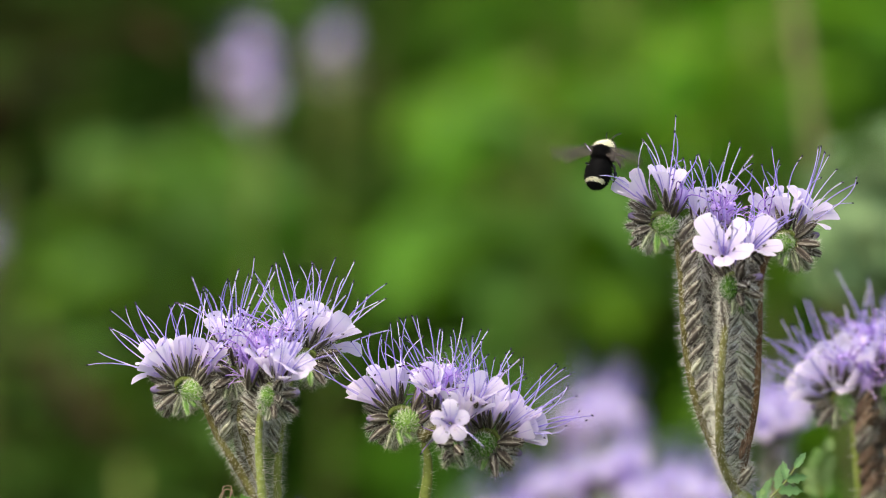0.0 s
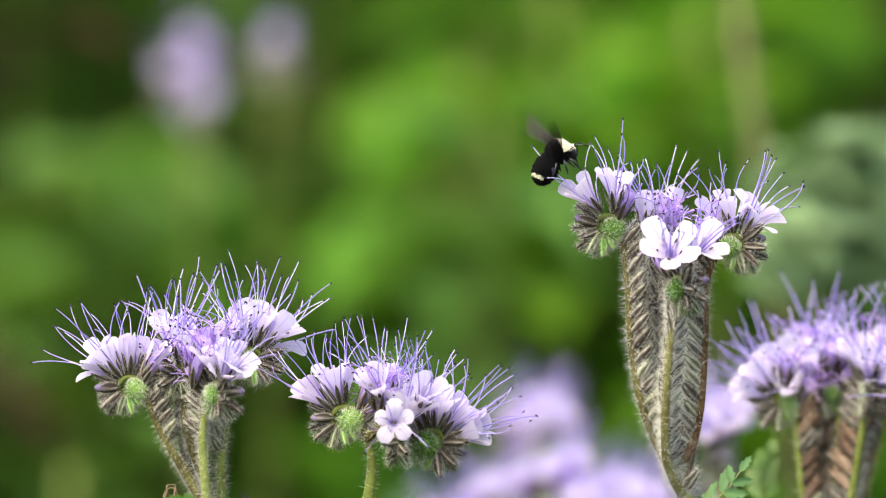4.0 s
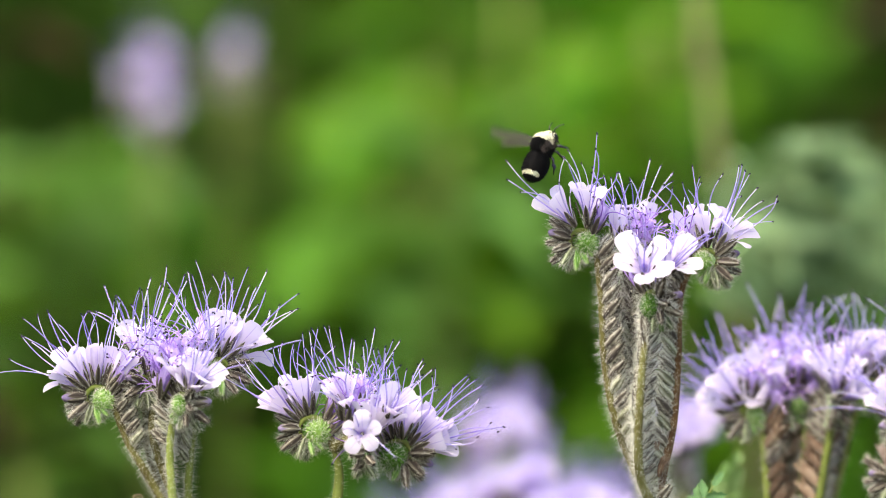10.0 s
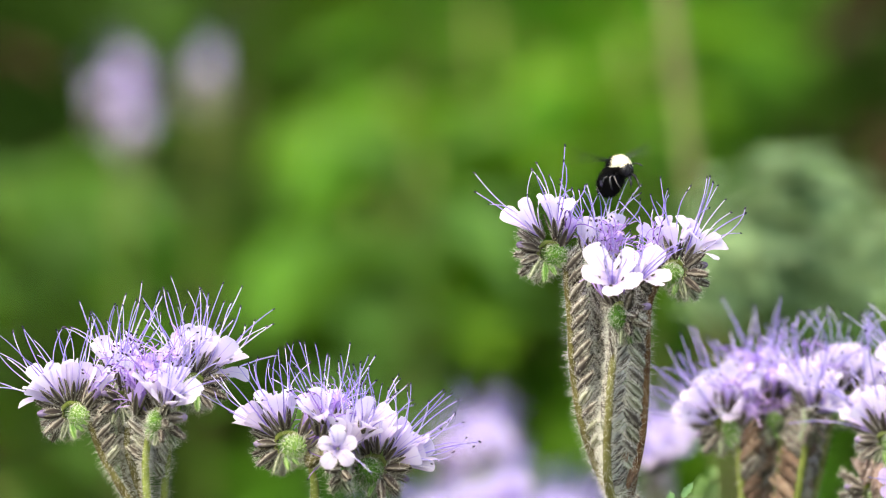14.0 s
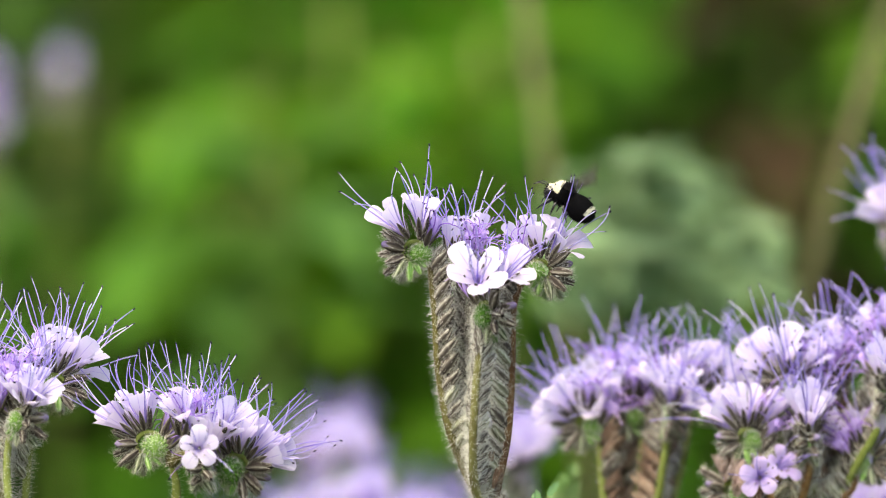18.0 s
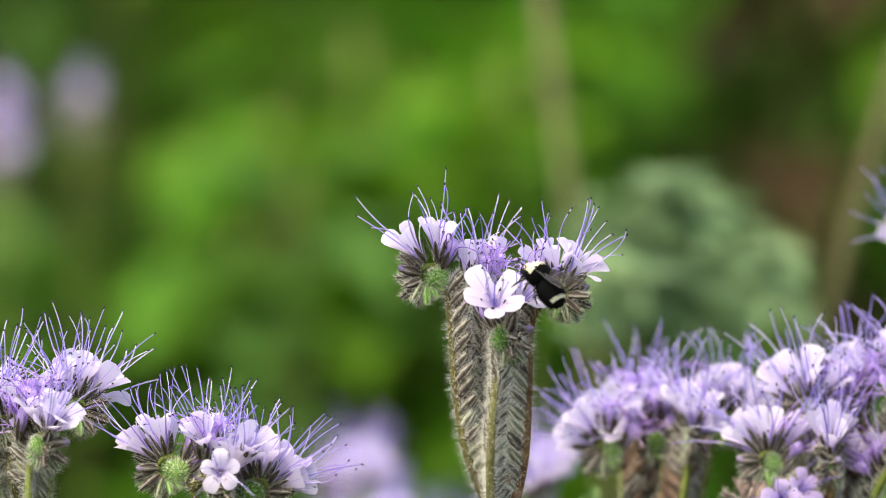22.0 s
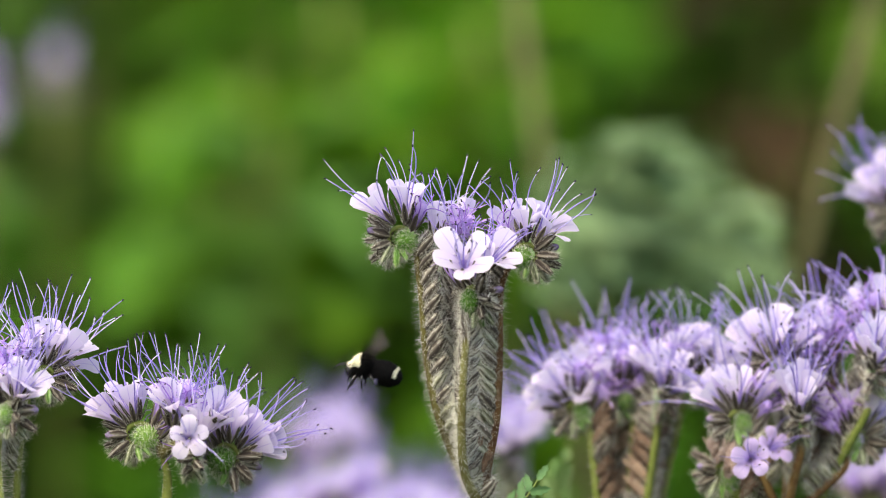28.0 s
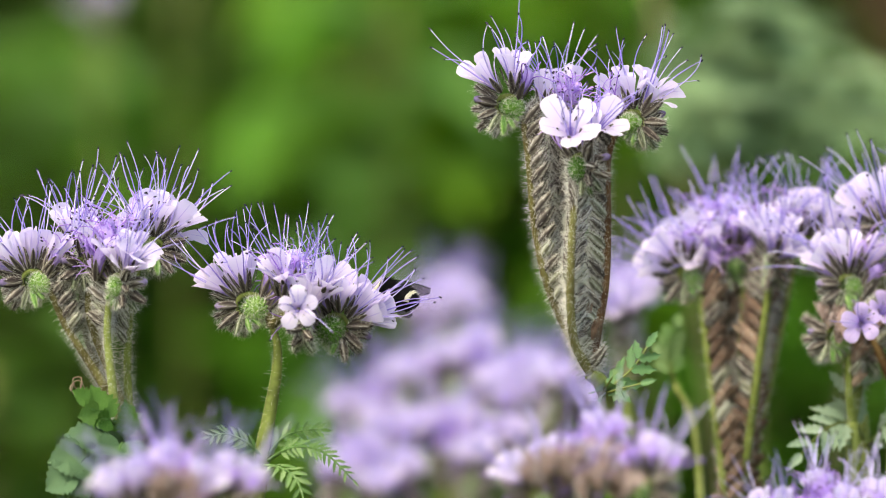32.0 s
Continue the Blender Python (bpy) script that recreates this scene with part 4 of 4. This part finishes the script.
def weed(u, y, top, shade, seed, length=0.054, count=35, lean=0.0):
    """A leafy weed: an upright stem with leaves all round it."""
    g = random.Random(seed)
    y *= 0.9
    if top < -50:
        top, count = top - 160, count + 4
    p = P(u, top, y)
    plant = thing("weed", (p.x, y, 0), "tall leafy weed with %s leaves, behind the flowers" % SHADE[shade], "weed", "weeds behind")
    line = smooth_line([(p.x, y, 0), (p.x + g.uniform(-.03, .03), y + g.uniform(-.03, .03), p.z * 0.5), (p.x + lean, y, p.z)], 8)
    stalk("stem", plant, line, 4.5 * MM, 1.5 * MM, M_STEM, 0, g)
    for k in range(count):
        t = 0.48 + 0.52 * (k / count) ** 0.85
        i = min(int(t * (len(line) - 1)), len(line) - 2)
        q = line[i].lerp(line[i + 1], t * (len(line) - 1) - i)
        a = 2.4 * k + g.uniform(-.4, .4)
        sz = length * g.uniform(0.7, 1.25) * (1.3 - 0.5 * t)
        m = Matrix.Translation(q - plant.location) @ Matrix.Rotation(a, 4, "Z") @ Matrix.Rotation(-g.uniform(-0.2, 0.7), 4, "Y") @ Matrix.Translation((0.12 * sz, 0, 0)) @ Matrix.Scale(sz, 4)
        part("leaf", g.choice(WEED_LEAVES[shade]), plant, m)
    return plant


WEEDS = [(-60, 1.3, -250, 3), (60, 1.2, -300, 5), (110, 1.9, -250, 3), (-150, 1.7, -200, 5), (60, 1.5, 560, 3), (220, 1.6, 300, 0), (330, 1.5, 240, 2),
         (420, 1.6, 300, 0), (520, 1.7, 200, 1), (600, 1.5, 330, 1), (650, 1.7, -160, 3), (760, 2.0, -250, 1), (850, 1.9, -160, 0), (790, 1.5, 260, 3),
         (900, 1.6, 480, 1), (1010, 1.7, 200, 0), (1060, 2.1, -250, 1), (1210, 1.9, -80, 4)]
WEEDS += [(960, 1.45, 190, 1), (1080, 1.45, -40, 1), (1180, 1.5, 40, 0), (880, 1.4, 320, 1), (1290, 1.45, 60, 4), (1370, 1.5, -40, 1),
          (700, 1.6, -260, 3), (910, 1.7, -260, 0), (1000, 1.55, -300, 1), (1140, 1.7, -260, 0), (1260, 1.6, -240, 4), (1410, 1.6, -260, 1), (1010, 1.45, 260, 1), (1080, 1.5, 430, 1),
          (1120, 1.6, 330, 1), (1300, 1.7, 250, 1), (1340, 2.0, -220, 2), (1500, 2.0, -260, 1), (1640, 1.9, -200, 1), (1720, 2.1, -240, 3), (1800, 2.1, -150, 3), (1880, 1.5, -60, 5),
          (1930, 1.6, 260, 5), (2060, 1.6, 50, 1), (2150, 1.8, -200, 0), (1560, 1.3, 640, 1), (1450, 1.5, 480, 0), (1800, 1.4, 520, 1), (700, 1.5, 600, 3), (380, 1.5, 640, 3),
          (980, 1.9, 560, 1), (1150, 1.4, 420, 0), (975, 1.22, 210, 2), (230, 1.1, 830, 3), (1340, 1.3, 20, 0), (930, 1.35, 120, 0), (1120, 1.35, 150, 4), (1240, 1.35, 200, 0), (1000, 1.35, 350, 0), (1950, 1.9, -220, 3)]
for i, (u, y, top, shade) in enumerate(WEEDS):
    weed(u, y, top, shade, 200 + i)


def dry_stalk(a, b, y, seed):
    """A bare straw-coloured stalk."""
    p, q = P(*a, y), P(*b, y)
    d = (q - p) * (p.z / (p.z - q.z))
    ob = thing("dry_stalk", (p.x + d.x, y, 0), "bare straw-coloured dry stalk in the weeds", "stalk")
    g = random.Random(seed)
    stalk("stem", ob, [p + (Vector((p.x + d.x, y, 0)) - p) * (1 - k / 8) for k in range(9)], 2.4 * MM, 2.0 * MM, M_STRAW, 0, g)
    for k in (2, 4, 5, 6, 7):
        s = Shape(M_STRAW)
        c = p + (Vector((p.x + d.x, y, 0)) - p) * (1 - k / 8) - ob.location
        s.ball((0, 0, 0), 2.9 * MM, 2.9 * MM, 4.5 * MM, 10, 6)
        part("joint", s.mesh("joint"), ob, Matrix.Translation(c))


dry_stalk((1385, -160), (1450, 330), 0.68, 1)
dry_stalk((2075, -160), (1895, 470), 0.52, 2)


SILVERLETS = [leaflet_mesh(15 + i, M_SILVER, 5, 1.7) for i in range(3)]


def silver_plant():
    """A grey-green plant with long feathered leaves that arch over."""
    g = random.Random(8)
    o = P(1600, 900, 0.5)
    plant = thing("silver_leaf_plant", (o.x, o.y, 0), "grey-green plant with long arching feathered leaves", "plant")
    top = P(1580, 640, 0.5)
    stalk("stem", plant, smooth_line([Vector((o.x, o.y, 0)), Vector((o.x, o.y, 0.4)), top], 6), 4 * MM, 2 * MM, M_STEM, 0, g)
    for ends in (((1500, 440), (1490, 330), (1550, 240)), ((1520, 400), (1600, 250), (1730, 270)), ((1540, 400), (1660, 300), (1810, 380)),
                 ((1560, 440), (1680, 390), (1820, 470)), ((1530, 470), (1590, 400), (1710, 500)), ((1510, 420), (1560, 300), (1650, 300))):
        fern_leaf(plant, [top] + [P(a, b, 0.5 + g.uniform(-.04, .04)) for a, b in ends], 0.024, 8, g, SILVERLETS)


silver_plant()


def hedge():
    """Dense dark leaves that close the view behind the weeds."""
    g = np.random.default_rng(5)
    n = 70000
    c = np.stack([g.uniform(-2.6, 2.8, n), g.uniform(2.5, 4.5, n), g.uniform(0, 2.3, n)], 1)
    c[:, 1] += 0.25 * np.sin(c[:, 0] * 5) + 0.2 * np.sin(c[:, 2] * 7 + c[:, 0] * 3)
    a = g.normal(size=(n, 3))
    a /= np.linalg.norm(a, axis=1)[:, None]
    b = np.cross(a, g.normal(size=(n, 3)))
    b /= np.linalg.norm(b, axis=1)[:, None]
    sz = g.uniform(0.03, 0.065, n)[:, None]
    v = np.stack([c - a * sz, c + b * sz * 0.45, c + a * sz, c - b * sz * 0.45], 1).reshape(-1, 3)
    me = bpy.data.meshes.new("hedge")
    me.from_pydata(v.tolist(), [], (np.arange(n * 4).reshape(-1, 4)).tolist())
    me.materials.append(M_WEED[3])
    tagged(new("hedge", me), "dense dark green hedge of small leaves behind the weeds", "hedge", kind="stuff")


hedge()


def grass():
    g = random.Random(9)
    s = Shape(M_GRASS)
    for _ in range(15000):
        x, y = g.gauss(0.1, 1.5), g.gauss(0.6, 1.4)
        if y < -1.7 and abs(x) < 0.4:
            continue
        a, h = g.uniform(0, 6.28), g.uniform(0.06, 0.26)
        d, e = Vector((math.cos(a), math.sin(a), 0)), Vector((-math.sin(a), math.cos(a), 0))
        p = Vector((x, y, -0.02))
        s.grid([[p - e * .003, p + e * .003], [p + d * h * .2 + Vector((0, 0, h * .6)) - e * .002, p + d * h * .2 + Vector((0, 0, h * .6)) + e * .002],
                [p + d * h * .5 + Vector((0, 0, h)) - e * .0004, p + d * h * .5 + Vector((0, 0, h)) + e * .0004]])
    tagged(new("grass", s.mesh("grass")), "rough green grass round the stems", "grass", kind="stuff")


grass()


# ---- the bumblebee: head to +x, back to +z, origin in the thorax ----
def furry(s, c, rx, ry, rz, n, length, pick, g, turn=None):
    for _ in range(n):
        d = Vector((g.gauss(0, 1), g.gauss(0, 1), g.gauss(0, 1))).normalized()
        q = Vector((d.x * rx, d.y * ry, d.z * rz))
        nd = Vector((d.x / rx, d.y / ry, d.z / rz)).normalized() + Vector((-0.45, 0, 0)) + Vector((g.uniform(-.2, .2), g.uniform(-.2, .2), g.uniform(-.2, .2)))
        slot = pick(q)
        if turn:
            q, nd = turn @ q, turn @ nd
        s.hair(Vector(c) + q * 0.97, nd, g.uniform(0.6, 1.2) * length, 0.07 * MM, slot)


def bumblebee():
    MM = 0.00080
    g = random.Random(12)
    bee = thing("bumblebee", (0, 0, 1), "black bumblebee with yellow head, collar and tail band", "bee")
    yellow = lambda q: 1 if q.x > 0.6 * MM and q.z > 0.1 * MM else 0
    s = Shape(M_BLACKFUR, M_YELLOWFUR)
    s.ball((0, 0, 0), 2.9 * MM, 2.7 * MM, 2.6 * MM, 24, 18)
    s.pick_slots(yellow)
    furry(s, (0, 0, 0), 2.9 * MM, 2.7 * MM, 2.6 * MM, 2600, 1.1 * MM, yellow, g)
    part("thorax", s.mesh("thorax"), bee, None, "furry black thorax with a yellow collar")
    s = Shape(M_BLACKFUR, M_YELLOWFUR)
    band = lambda q: 1 if -3.0 * MM < q.x < -2.3 * MM and q.z > 0.1 * MM else 0
    c = Vector((-3.5 * MM, 0, 0))
    s.ball(c, 4.2 * MM, 3.1 * MM, 2.9 * MM, 24, 18, 0, Matrix.Rotation(radians(90), 3, "Y") @ Matrix.Diagonal((2.9 / 4.2, 1, 4.2 / 2.9)))
    s.pick_slots(lambda q: band(q - c))
    furry(s, c, 4.2 * MM, 3.1 * MM, 2.9 * MM, 3000, 0.8 * MM, band, g)
    abdomen = part("abdomen", s.mesh("abdomen"), bee, Matrix.Translation((-1.9 * MM, 0, -0.7 * MM)), "black furry abdomen with one yellow band")
    s = Shape(M_SHELL, M_YELLOWFUR, M_BLACKFUR)
    s.ball((0, 0, 0), 1.25 * MM, 1.6 * MM, 1.7 * MM, 14, 10)
    furry(s, (0, 0, 0), 1.25 * MM, 1.6 * MM, 1.7 * MM, 500, 0.7 * MM, lambda q: 1 if q.z > 0.6 * MM and q.x < 0.8 * MM else 2, g)
    s.tube([(0.4 * MM, 0, -1.4 * MM), (0.9 * MM, 0, -2.6 * MM), (1.0 * MM, 0, -3.8 * MM)], [0.25 * MM, 0.18 * MM, 0.05 * MM], 6)
    hd = part("head", s.mesh("head"), bee, Matrix.Translation((3.4 * MM, 0, -0.9 * MM)), "black head with pale yellow face hair")
    for sg in (1, -1):
        s = Shape(M_SHELL)
        s.ball((0, 0, 0), 0.5 * MM, 0.4 * MM, 0.85 * MM, 10, 8)
        part("eye", s.mesh("eye"), hd, Matrix.Translation((0.55 * MM, sg * 1.25 * MM, 0)))
        s = Shape(M_SHELL)
        s.tube([(0, 0, 0), (0.9 * MM, sg * 0.5 * MM, 0.9 * MM), (2.2 * MM, sg * 1.0 * MM, 0.7 * MM), (3.4 * MM, sg * 1.4 * MM, -0.1 * MM)], [0.14 * MM] * 4, 6, 0, True)
        part("antenna", s.mesh("antenna"), hd, Matrix.Translation((0.9 * MM, sg * 0.5 * MM, 0.6 * MM)))
    for sg in (1, -1):
        for k, (x, fx) in enumerate(((1.5, 2.2), (0.2, 0.2), (-1.2, -2.6))):
            s = Shape(M_SHELL, M_POLLEN, M_BLACKFUR)
            pts = [(0, 0, 0), (fx * .35 * MM, sg * 1.9 * MM, -0.9 * MM), (fx * .8 * MM, sg * 2.0 * MM, -2.6 * MM), (fx * 1.25 * MM, sg * 1.6 * MM, -4.2 * MM)]
            s.tube(pts, [0.36 * MM, 0.34 * MM, 0.26 * MM, 0.1 * MM], 7, 0, True)
            for _ in range(60):
                t = g.random() * 2.2
                i = int(t)
                q = Vector(pts[i]).lerp(Vector(pts[i + 1]), t - i)
                s.hair(q, Vector((g.uniform(-1, 1), g.uniform(-1, 1), g.uniform(-1, .3))), 0.6 * MM, 0.05 * MM, 2)
            if k == 2:
                s.ball(Vector(pts[2]) + Vector((0, sg * .2 * MM, .5 * MM)), 0.55 * MM, 0.4 * MM, 0.85 * MM, 10, 8, 1, None, 0.2)
            part("leg", s.mesh("leg"), bee, Matrix.Translation((x * MM, sg * 1.3 * MM, -1.6 * MM)))
    wings = []
    for sg in (1, -1):
        s = Shape(M_WING, M_SHELL)
        for span, chord, x0 in ((11.5, 3.8, 0.5), (7.8, 2.6, -1.3)):
            rows = []
            for k in range(9):
                t = k / 8
                w = chord * (0.12 + 0.88 * math.sin(math.pi * min(1, 0.08 + t * 0.86)) ** 0.8) * (0.55 + 0.45 * t)
                lead = x0 + 0.25 * math.sin(3 * t) - 0.9 * t * t * (1 if x0 > 0 else 2.4)
                rows.append([((lead - w * j / 4) * MM, sg * span * t * MM, (0.12 * math.sin(7 * t + j) + (0.0 if x0 > 0 else -0.1)) * MM) for j in range(5)])
            s.grid(rows, 0)
            s.tube([r[0] for r in rows], [0.11 * MM] * 9, 5, 1)
            s.tube([r[2] for r in rows[:7]], [0.05 * MM] * 7, 4, 1)
        w = part("wing", s.mesh("wing"), bee, Matrix.Translation((0.2 * MM, sg * 1.9 * MM, 1.7 * MM)), "smoky translucent wing")
        wings.append(w)
    return bee, abdomen, wings


bee, abdomen, wings = bumblebee()

BEE = [  # seconds, place, turn in degrees, droop of the abdomen
    (0.0, 0.0325, -0.0030, 0.7194, 5, -45, 60, 20),
    (1.0, 0.0322, -0.0030, 0.7187, 5, -45, 60, 55),
    (2.0, 0.0305, -0.0030, 0.7180, 5, -45, 60, 75),
    (3.0, 0.0303, -0.0030, 0.7168, 8, -30, 30, 65),
    (4.0, 0.0344, -0.0030, 0.7198, 8, -15, 15, 50),
    (4.5, 0.0335, -0.0030, 0.7193, 9, -25, 20, 40),
    (6.5, 0.0365, -0.0030, 0.7239, 9, -25, 20, 50),
    (7.0, 0.0349, -0.0030, 0.7215, 9, -25, 20, 50),
    (7.5, 0.0398, -0.0030, 0.7247, 8, -5, 10, 50),
    (8.0, 0.0346, -0.0030, 0.7222, 8, -20, 30, 70),
    (8.5, 0.0381, -0.0030, 0.7237, 9, 10, 0, 60),
    (9.0, 0.0362, -0.0030, 0.7201, 8, 20, -20, 35),
    (9.5, 0.0360, -0.0030, 0.7134, 8, -30, 30, 35),
    (10.0, 0.0378, -0.0030, 0.7234, 9, -50, 40, 15),
    (10.5, 0.0352, -0.0030, 0.7261, 0, -60, 88, 30),
    (11.0, 0.0356, -0.0030, 0.7237, 6, -45, 55, 10),
    (11.5, 0.0367, -0.0030, 0.7250, 8, -10, 15, 20),
    (12.0, 0.0399, -0.0030, 0.7257, 8, -10, 10, 20),
    (12.5, 0.0449, 0.0000, 0.7262, 9, -15, -8, 20),
    (13.0, 0.0464, 0.0020, 0.7257, 4, -8, -36, 40),
    (13.5, 0.0503, 0.0050, 0.7253, 4, -8, -34, 38),
    (14.0, 0.0586, 0.0090, 0.7222, 4, -4, -56, 50),
    (14.2, 0.0633, 0.0080, 0.7209, -2, -8, -110, 25),
    (14.5, 0.0712, 0.0080, 0.7176, -5, -8, 215, 45),
    (16.5, 0.0808, -0.0020, 0.7188, -9, -10, 172, 10),
    (17.0, 0.0780, -0.0020, 0.7140, -9, -20, 165, 40),
    (17.5, 0.0770, -0.0020, 0.7124, -8, -15, 165, 25),
    (18.0, 0.0754, -0.0030, 0.7163, -9, -25, 165, 15),
    (18.5, 0.0672, -0.0100, 0.7097, -5, -30, 120, 5),
    (19.0, 0.0648, -0.0180, 0.7096, -3, -40, 110, 5),
    (19.5, 0.0659, -0.0190, 0.7087, -4, -45, 110, 5),
    (20.0, 0.0674, -0.0200, 0.7077, -7, -32, 140, 30),
    (20.5, 0.0652, -0.0200, 0.7043, -7, -30, 142, 20),
    (21.0, 0.0648, -0.0200, 0.7047, -8, -30, 145, 20),
    (21.5, 0.0651, -0.0200, 0.7034, -8, -30, 148, 20),
    (22.0, 0.0655, -0.0200, 0.7046, -8, -30, 148, 25),
    (22.5, 0.0657, -0.0200, 0.7052, -8, -30, 148, 25),
    (23.0, 0.0664, -0.0200, 0.7032, -8, -32, 148, 25),
    (23.5, 0.0658, -0.0200, 0.7040, -8, -30, 148, 20),
    (24.0, 0.0651, -0.0200, 0.7040, -8, -28, 150, 20),
    (24.5, 0.0657, -0.0200, 0.7041, -8, -30, 150, 20),
    (25.0, 0.0658, -0.0200, 0.7030, -4, -55, 110, 10),
    (25.5, 0.0630, -0.0200, 0.7087, -4, -45, 110, 10),
    (26.0, 0.0594, -0.0190, 0.7123, -8, -20, 160, 25),
    (26.5, 0.0601, -0.0190, 0.7118, -3, -50, 105, 25),
    (27.0, 0.0560, -0.0300, 0.7080, -6, -20, 140, 20),
    (27.5, 0.0470, -0.0260, 0.6930, -8, -5, 165, 20),
    (28.0, 0.0370, -0.0120, 0.6790, -8, 0, 170, 22),
    (28.5, 0.0295, -0.0020, 0.6735, -8, -0, 170, 25),
    (28.8, 0.0263, -0.0020, 0.6732, -8, -5, 170, 20),
    (29.0, 0.0249, -0.0020, 0.6748, -9, -20, 165, 20),
    (29.3, 0.0250, -0.0020, 0.6767, -9, -20, 165, 10),
    (29.6, 0.0219, -0.0020, 0.6779, -9, -20, 165, 20),
    (30.0, 0.0205, -0.0020, 0.6803, -9, -20, 165, 25),
    (30.5, 0.0184, -0.0020, 0.6790, -9, -15, 170, 15),
    (31.0, 0.0180, -0.0040, 0.6747, -8, -12, 165, 35),
    (31.3, 0.0210, 0.0085, 0.6689, -8, -8, 144, 35),
    (31.6, 0.0203, 0.0085, 0.6678, -8, -8, 144, 20),
    (32.0, 0.0194, 0.0085, 0.6679, -8, -8, 144, 10),
]
SWAY = [  # seconds, swing of the tall plant in mm, sideways and up
    (0.0, -0.1, 0.0), (0.5, -0.2, -0.1), (1.0, 0.5, -0.4), (1.5, 0.1, -0.4), (2.0, -0.5, -0.4), (2.5, 0.4, -0.2), (3.0, -0.1, -0.6), (3.5, -0.1, -0.4), (4.0, 0.2, -0.4), (4.5, 0.4, -0.2), (6.5, 0.6, -0.6), (7.0, 0.2, -0.6), (7.5, 0.7, -0.4), (8.0, 0.3, -0.8), (8.5, 0.7, -0.4), (9.0, 0.7, -1.0), (9.5, 0.9, -0.9), (10.0, 1.4, -1.0), (10.5, 1.6, -0.3), (11.0, 0.6, -0.9), (11.5, 0.9, -0.5), (12.0, 0.9, -0.1), (12.5, 0.5, -0.8), (13.0, 1.0, -0.5), (13.5, 0.4, -0.3), (14.0, -0.0, -0.5), (14.5, 0.6, -0.1), (16.5, 0.7, -0.6), (17.0, 0.0, -0.7), (17.5, 0.3, -0.5), (18.0, 0.9, -0.7), (18.5, 0.6, -0.5), (19.0, -0.1, -0.5), (19.5, 0.3, -0.6), (20.0, 0.5, -0.9), (20.5, -0.0, -0.5), (21.0, -0.1, -0.7), (21.5, 0.6, -0.7), (22.0, 0.1, -0.7), (22.5, 0.2, -0.7), (23.0, 0.5, -0.7), (23.5, 0.5, -0.8), (24.0, 0.4, -0.8), (24.5, 0.9, -0.6), (25.0, 0.5, -0.7), (25.5, 0.5, -0.3), (26.0, 0.5, -0.6), (26.5, 0.4, -0.5), (28.5, 0.6, -0.4), (29.0, 0.6, -0.2), (29.5, 0.8, -0.6), (30.0, 0.3, -0.3), (30.5, 0.5, -0.3), (31.0, 0.3, -0.5), (31.5, 0.3, -0.3), (32.0, 0.5, -0.5)]


def motions():
    walk(bee, [(t, pose(*v)) for t, *v, droop in BEE])
    walk(abdomen, [(t, pose(-1.52 * MM, 0, -0.56 * MM, 0, -droop, 0)) for t, *v, droop in BEE])
    b = tall.location.copy()
    walk(tall, [(t, pose(b.x + dx * MM, b.y, b.z + dz * MM)) for t, dx, dz in SWAY])
    # wing beat; the wings lie back while the bee clings to a blossom
    rest = ((20.8, 24.8), (31.05, 33.0))
    lift = ((0, 4), (1, -12), (2, -22), (3, 8), (4, 38), (8, 36), (12, 30), (13, 10), (14, 12), (17, 24), (20, 32), (28, 26), (30, 28), (31, 58), (32, 58))
    for sg, w in zip((1, -1), wings):
        hinge = Vector((0.16 * MM, sg * 1.52 * MM, 1.36 * MM))
        back = pose(0, 0, 0, sg * 6, 0, sg * 68).to_quaternion()
        # at the last blossom: one wing trails low beside the body, the other stands up behind it
        turn = pose(0, 0, 0, -8, -8, 144).to_3x3().inverted()
        span = (turn @ Vector((0.70, -0.22, -0.68) if sg > 0 else (0.90, 0.40, -0.15))).normalized()
        lead = turn @ Vector((0.68, 0.1, 0.70) if sg > 0 else (-0.3, 0.0, 0.9))
        y = span * sg
        x = (lead - y * lead.dot(y)).normalized()
        spread = Matrix((x, y, x.cross(y))).transposed().to_quaternion()
        rows = []
        for k in range(0, 32 * FPS + 1):
            t = k / FPS
            still = max(0.0, max(min(1.0, (t - a) / 0.2, (z - t) / 0.2) for a, z in rest))
            i = max(j for j in range(len(lift) - 1) if lift[j][0] <= t)
            (t0, e0), (t1, e1) = lift[i], lift[i + 1]
            beat = 34 * (0, 1, 0, -1)[k % 4] + e0 + (e1 - e0) * (t - t0) / (t1 - t0)
            q = pose(0, 0, 0, sg * beat, 0, sg * 14).to_quaternion().slerp(spread if t > 28 else back, still)
            rows.append((t, Matrix.Translation(hinge) @ q.to_matrix().to_4x4()))
        walk(w, rows)


motions()
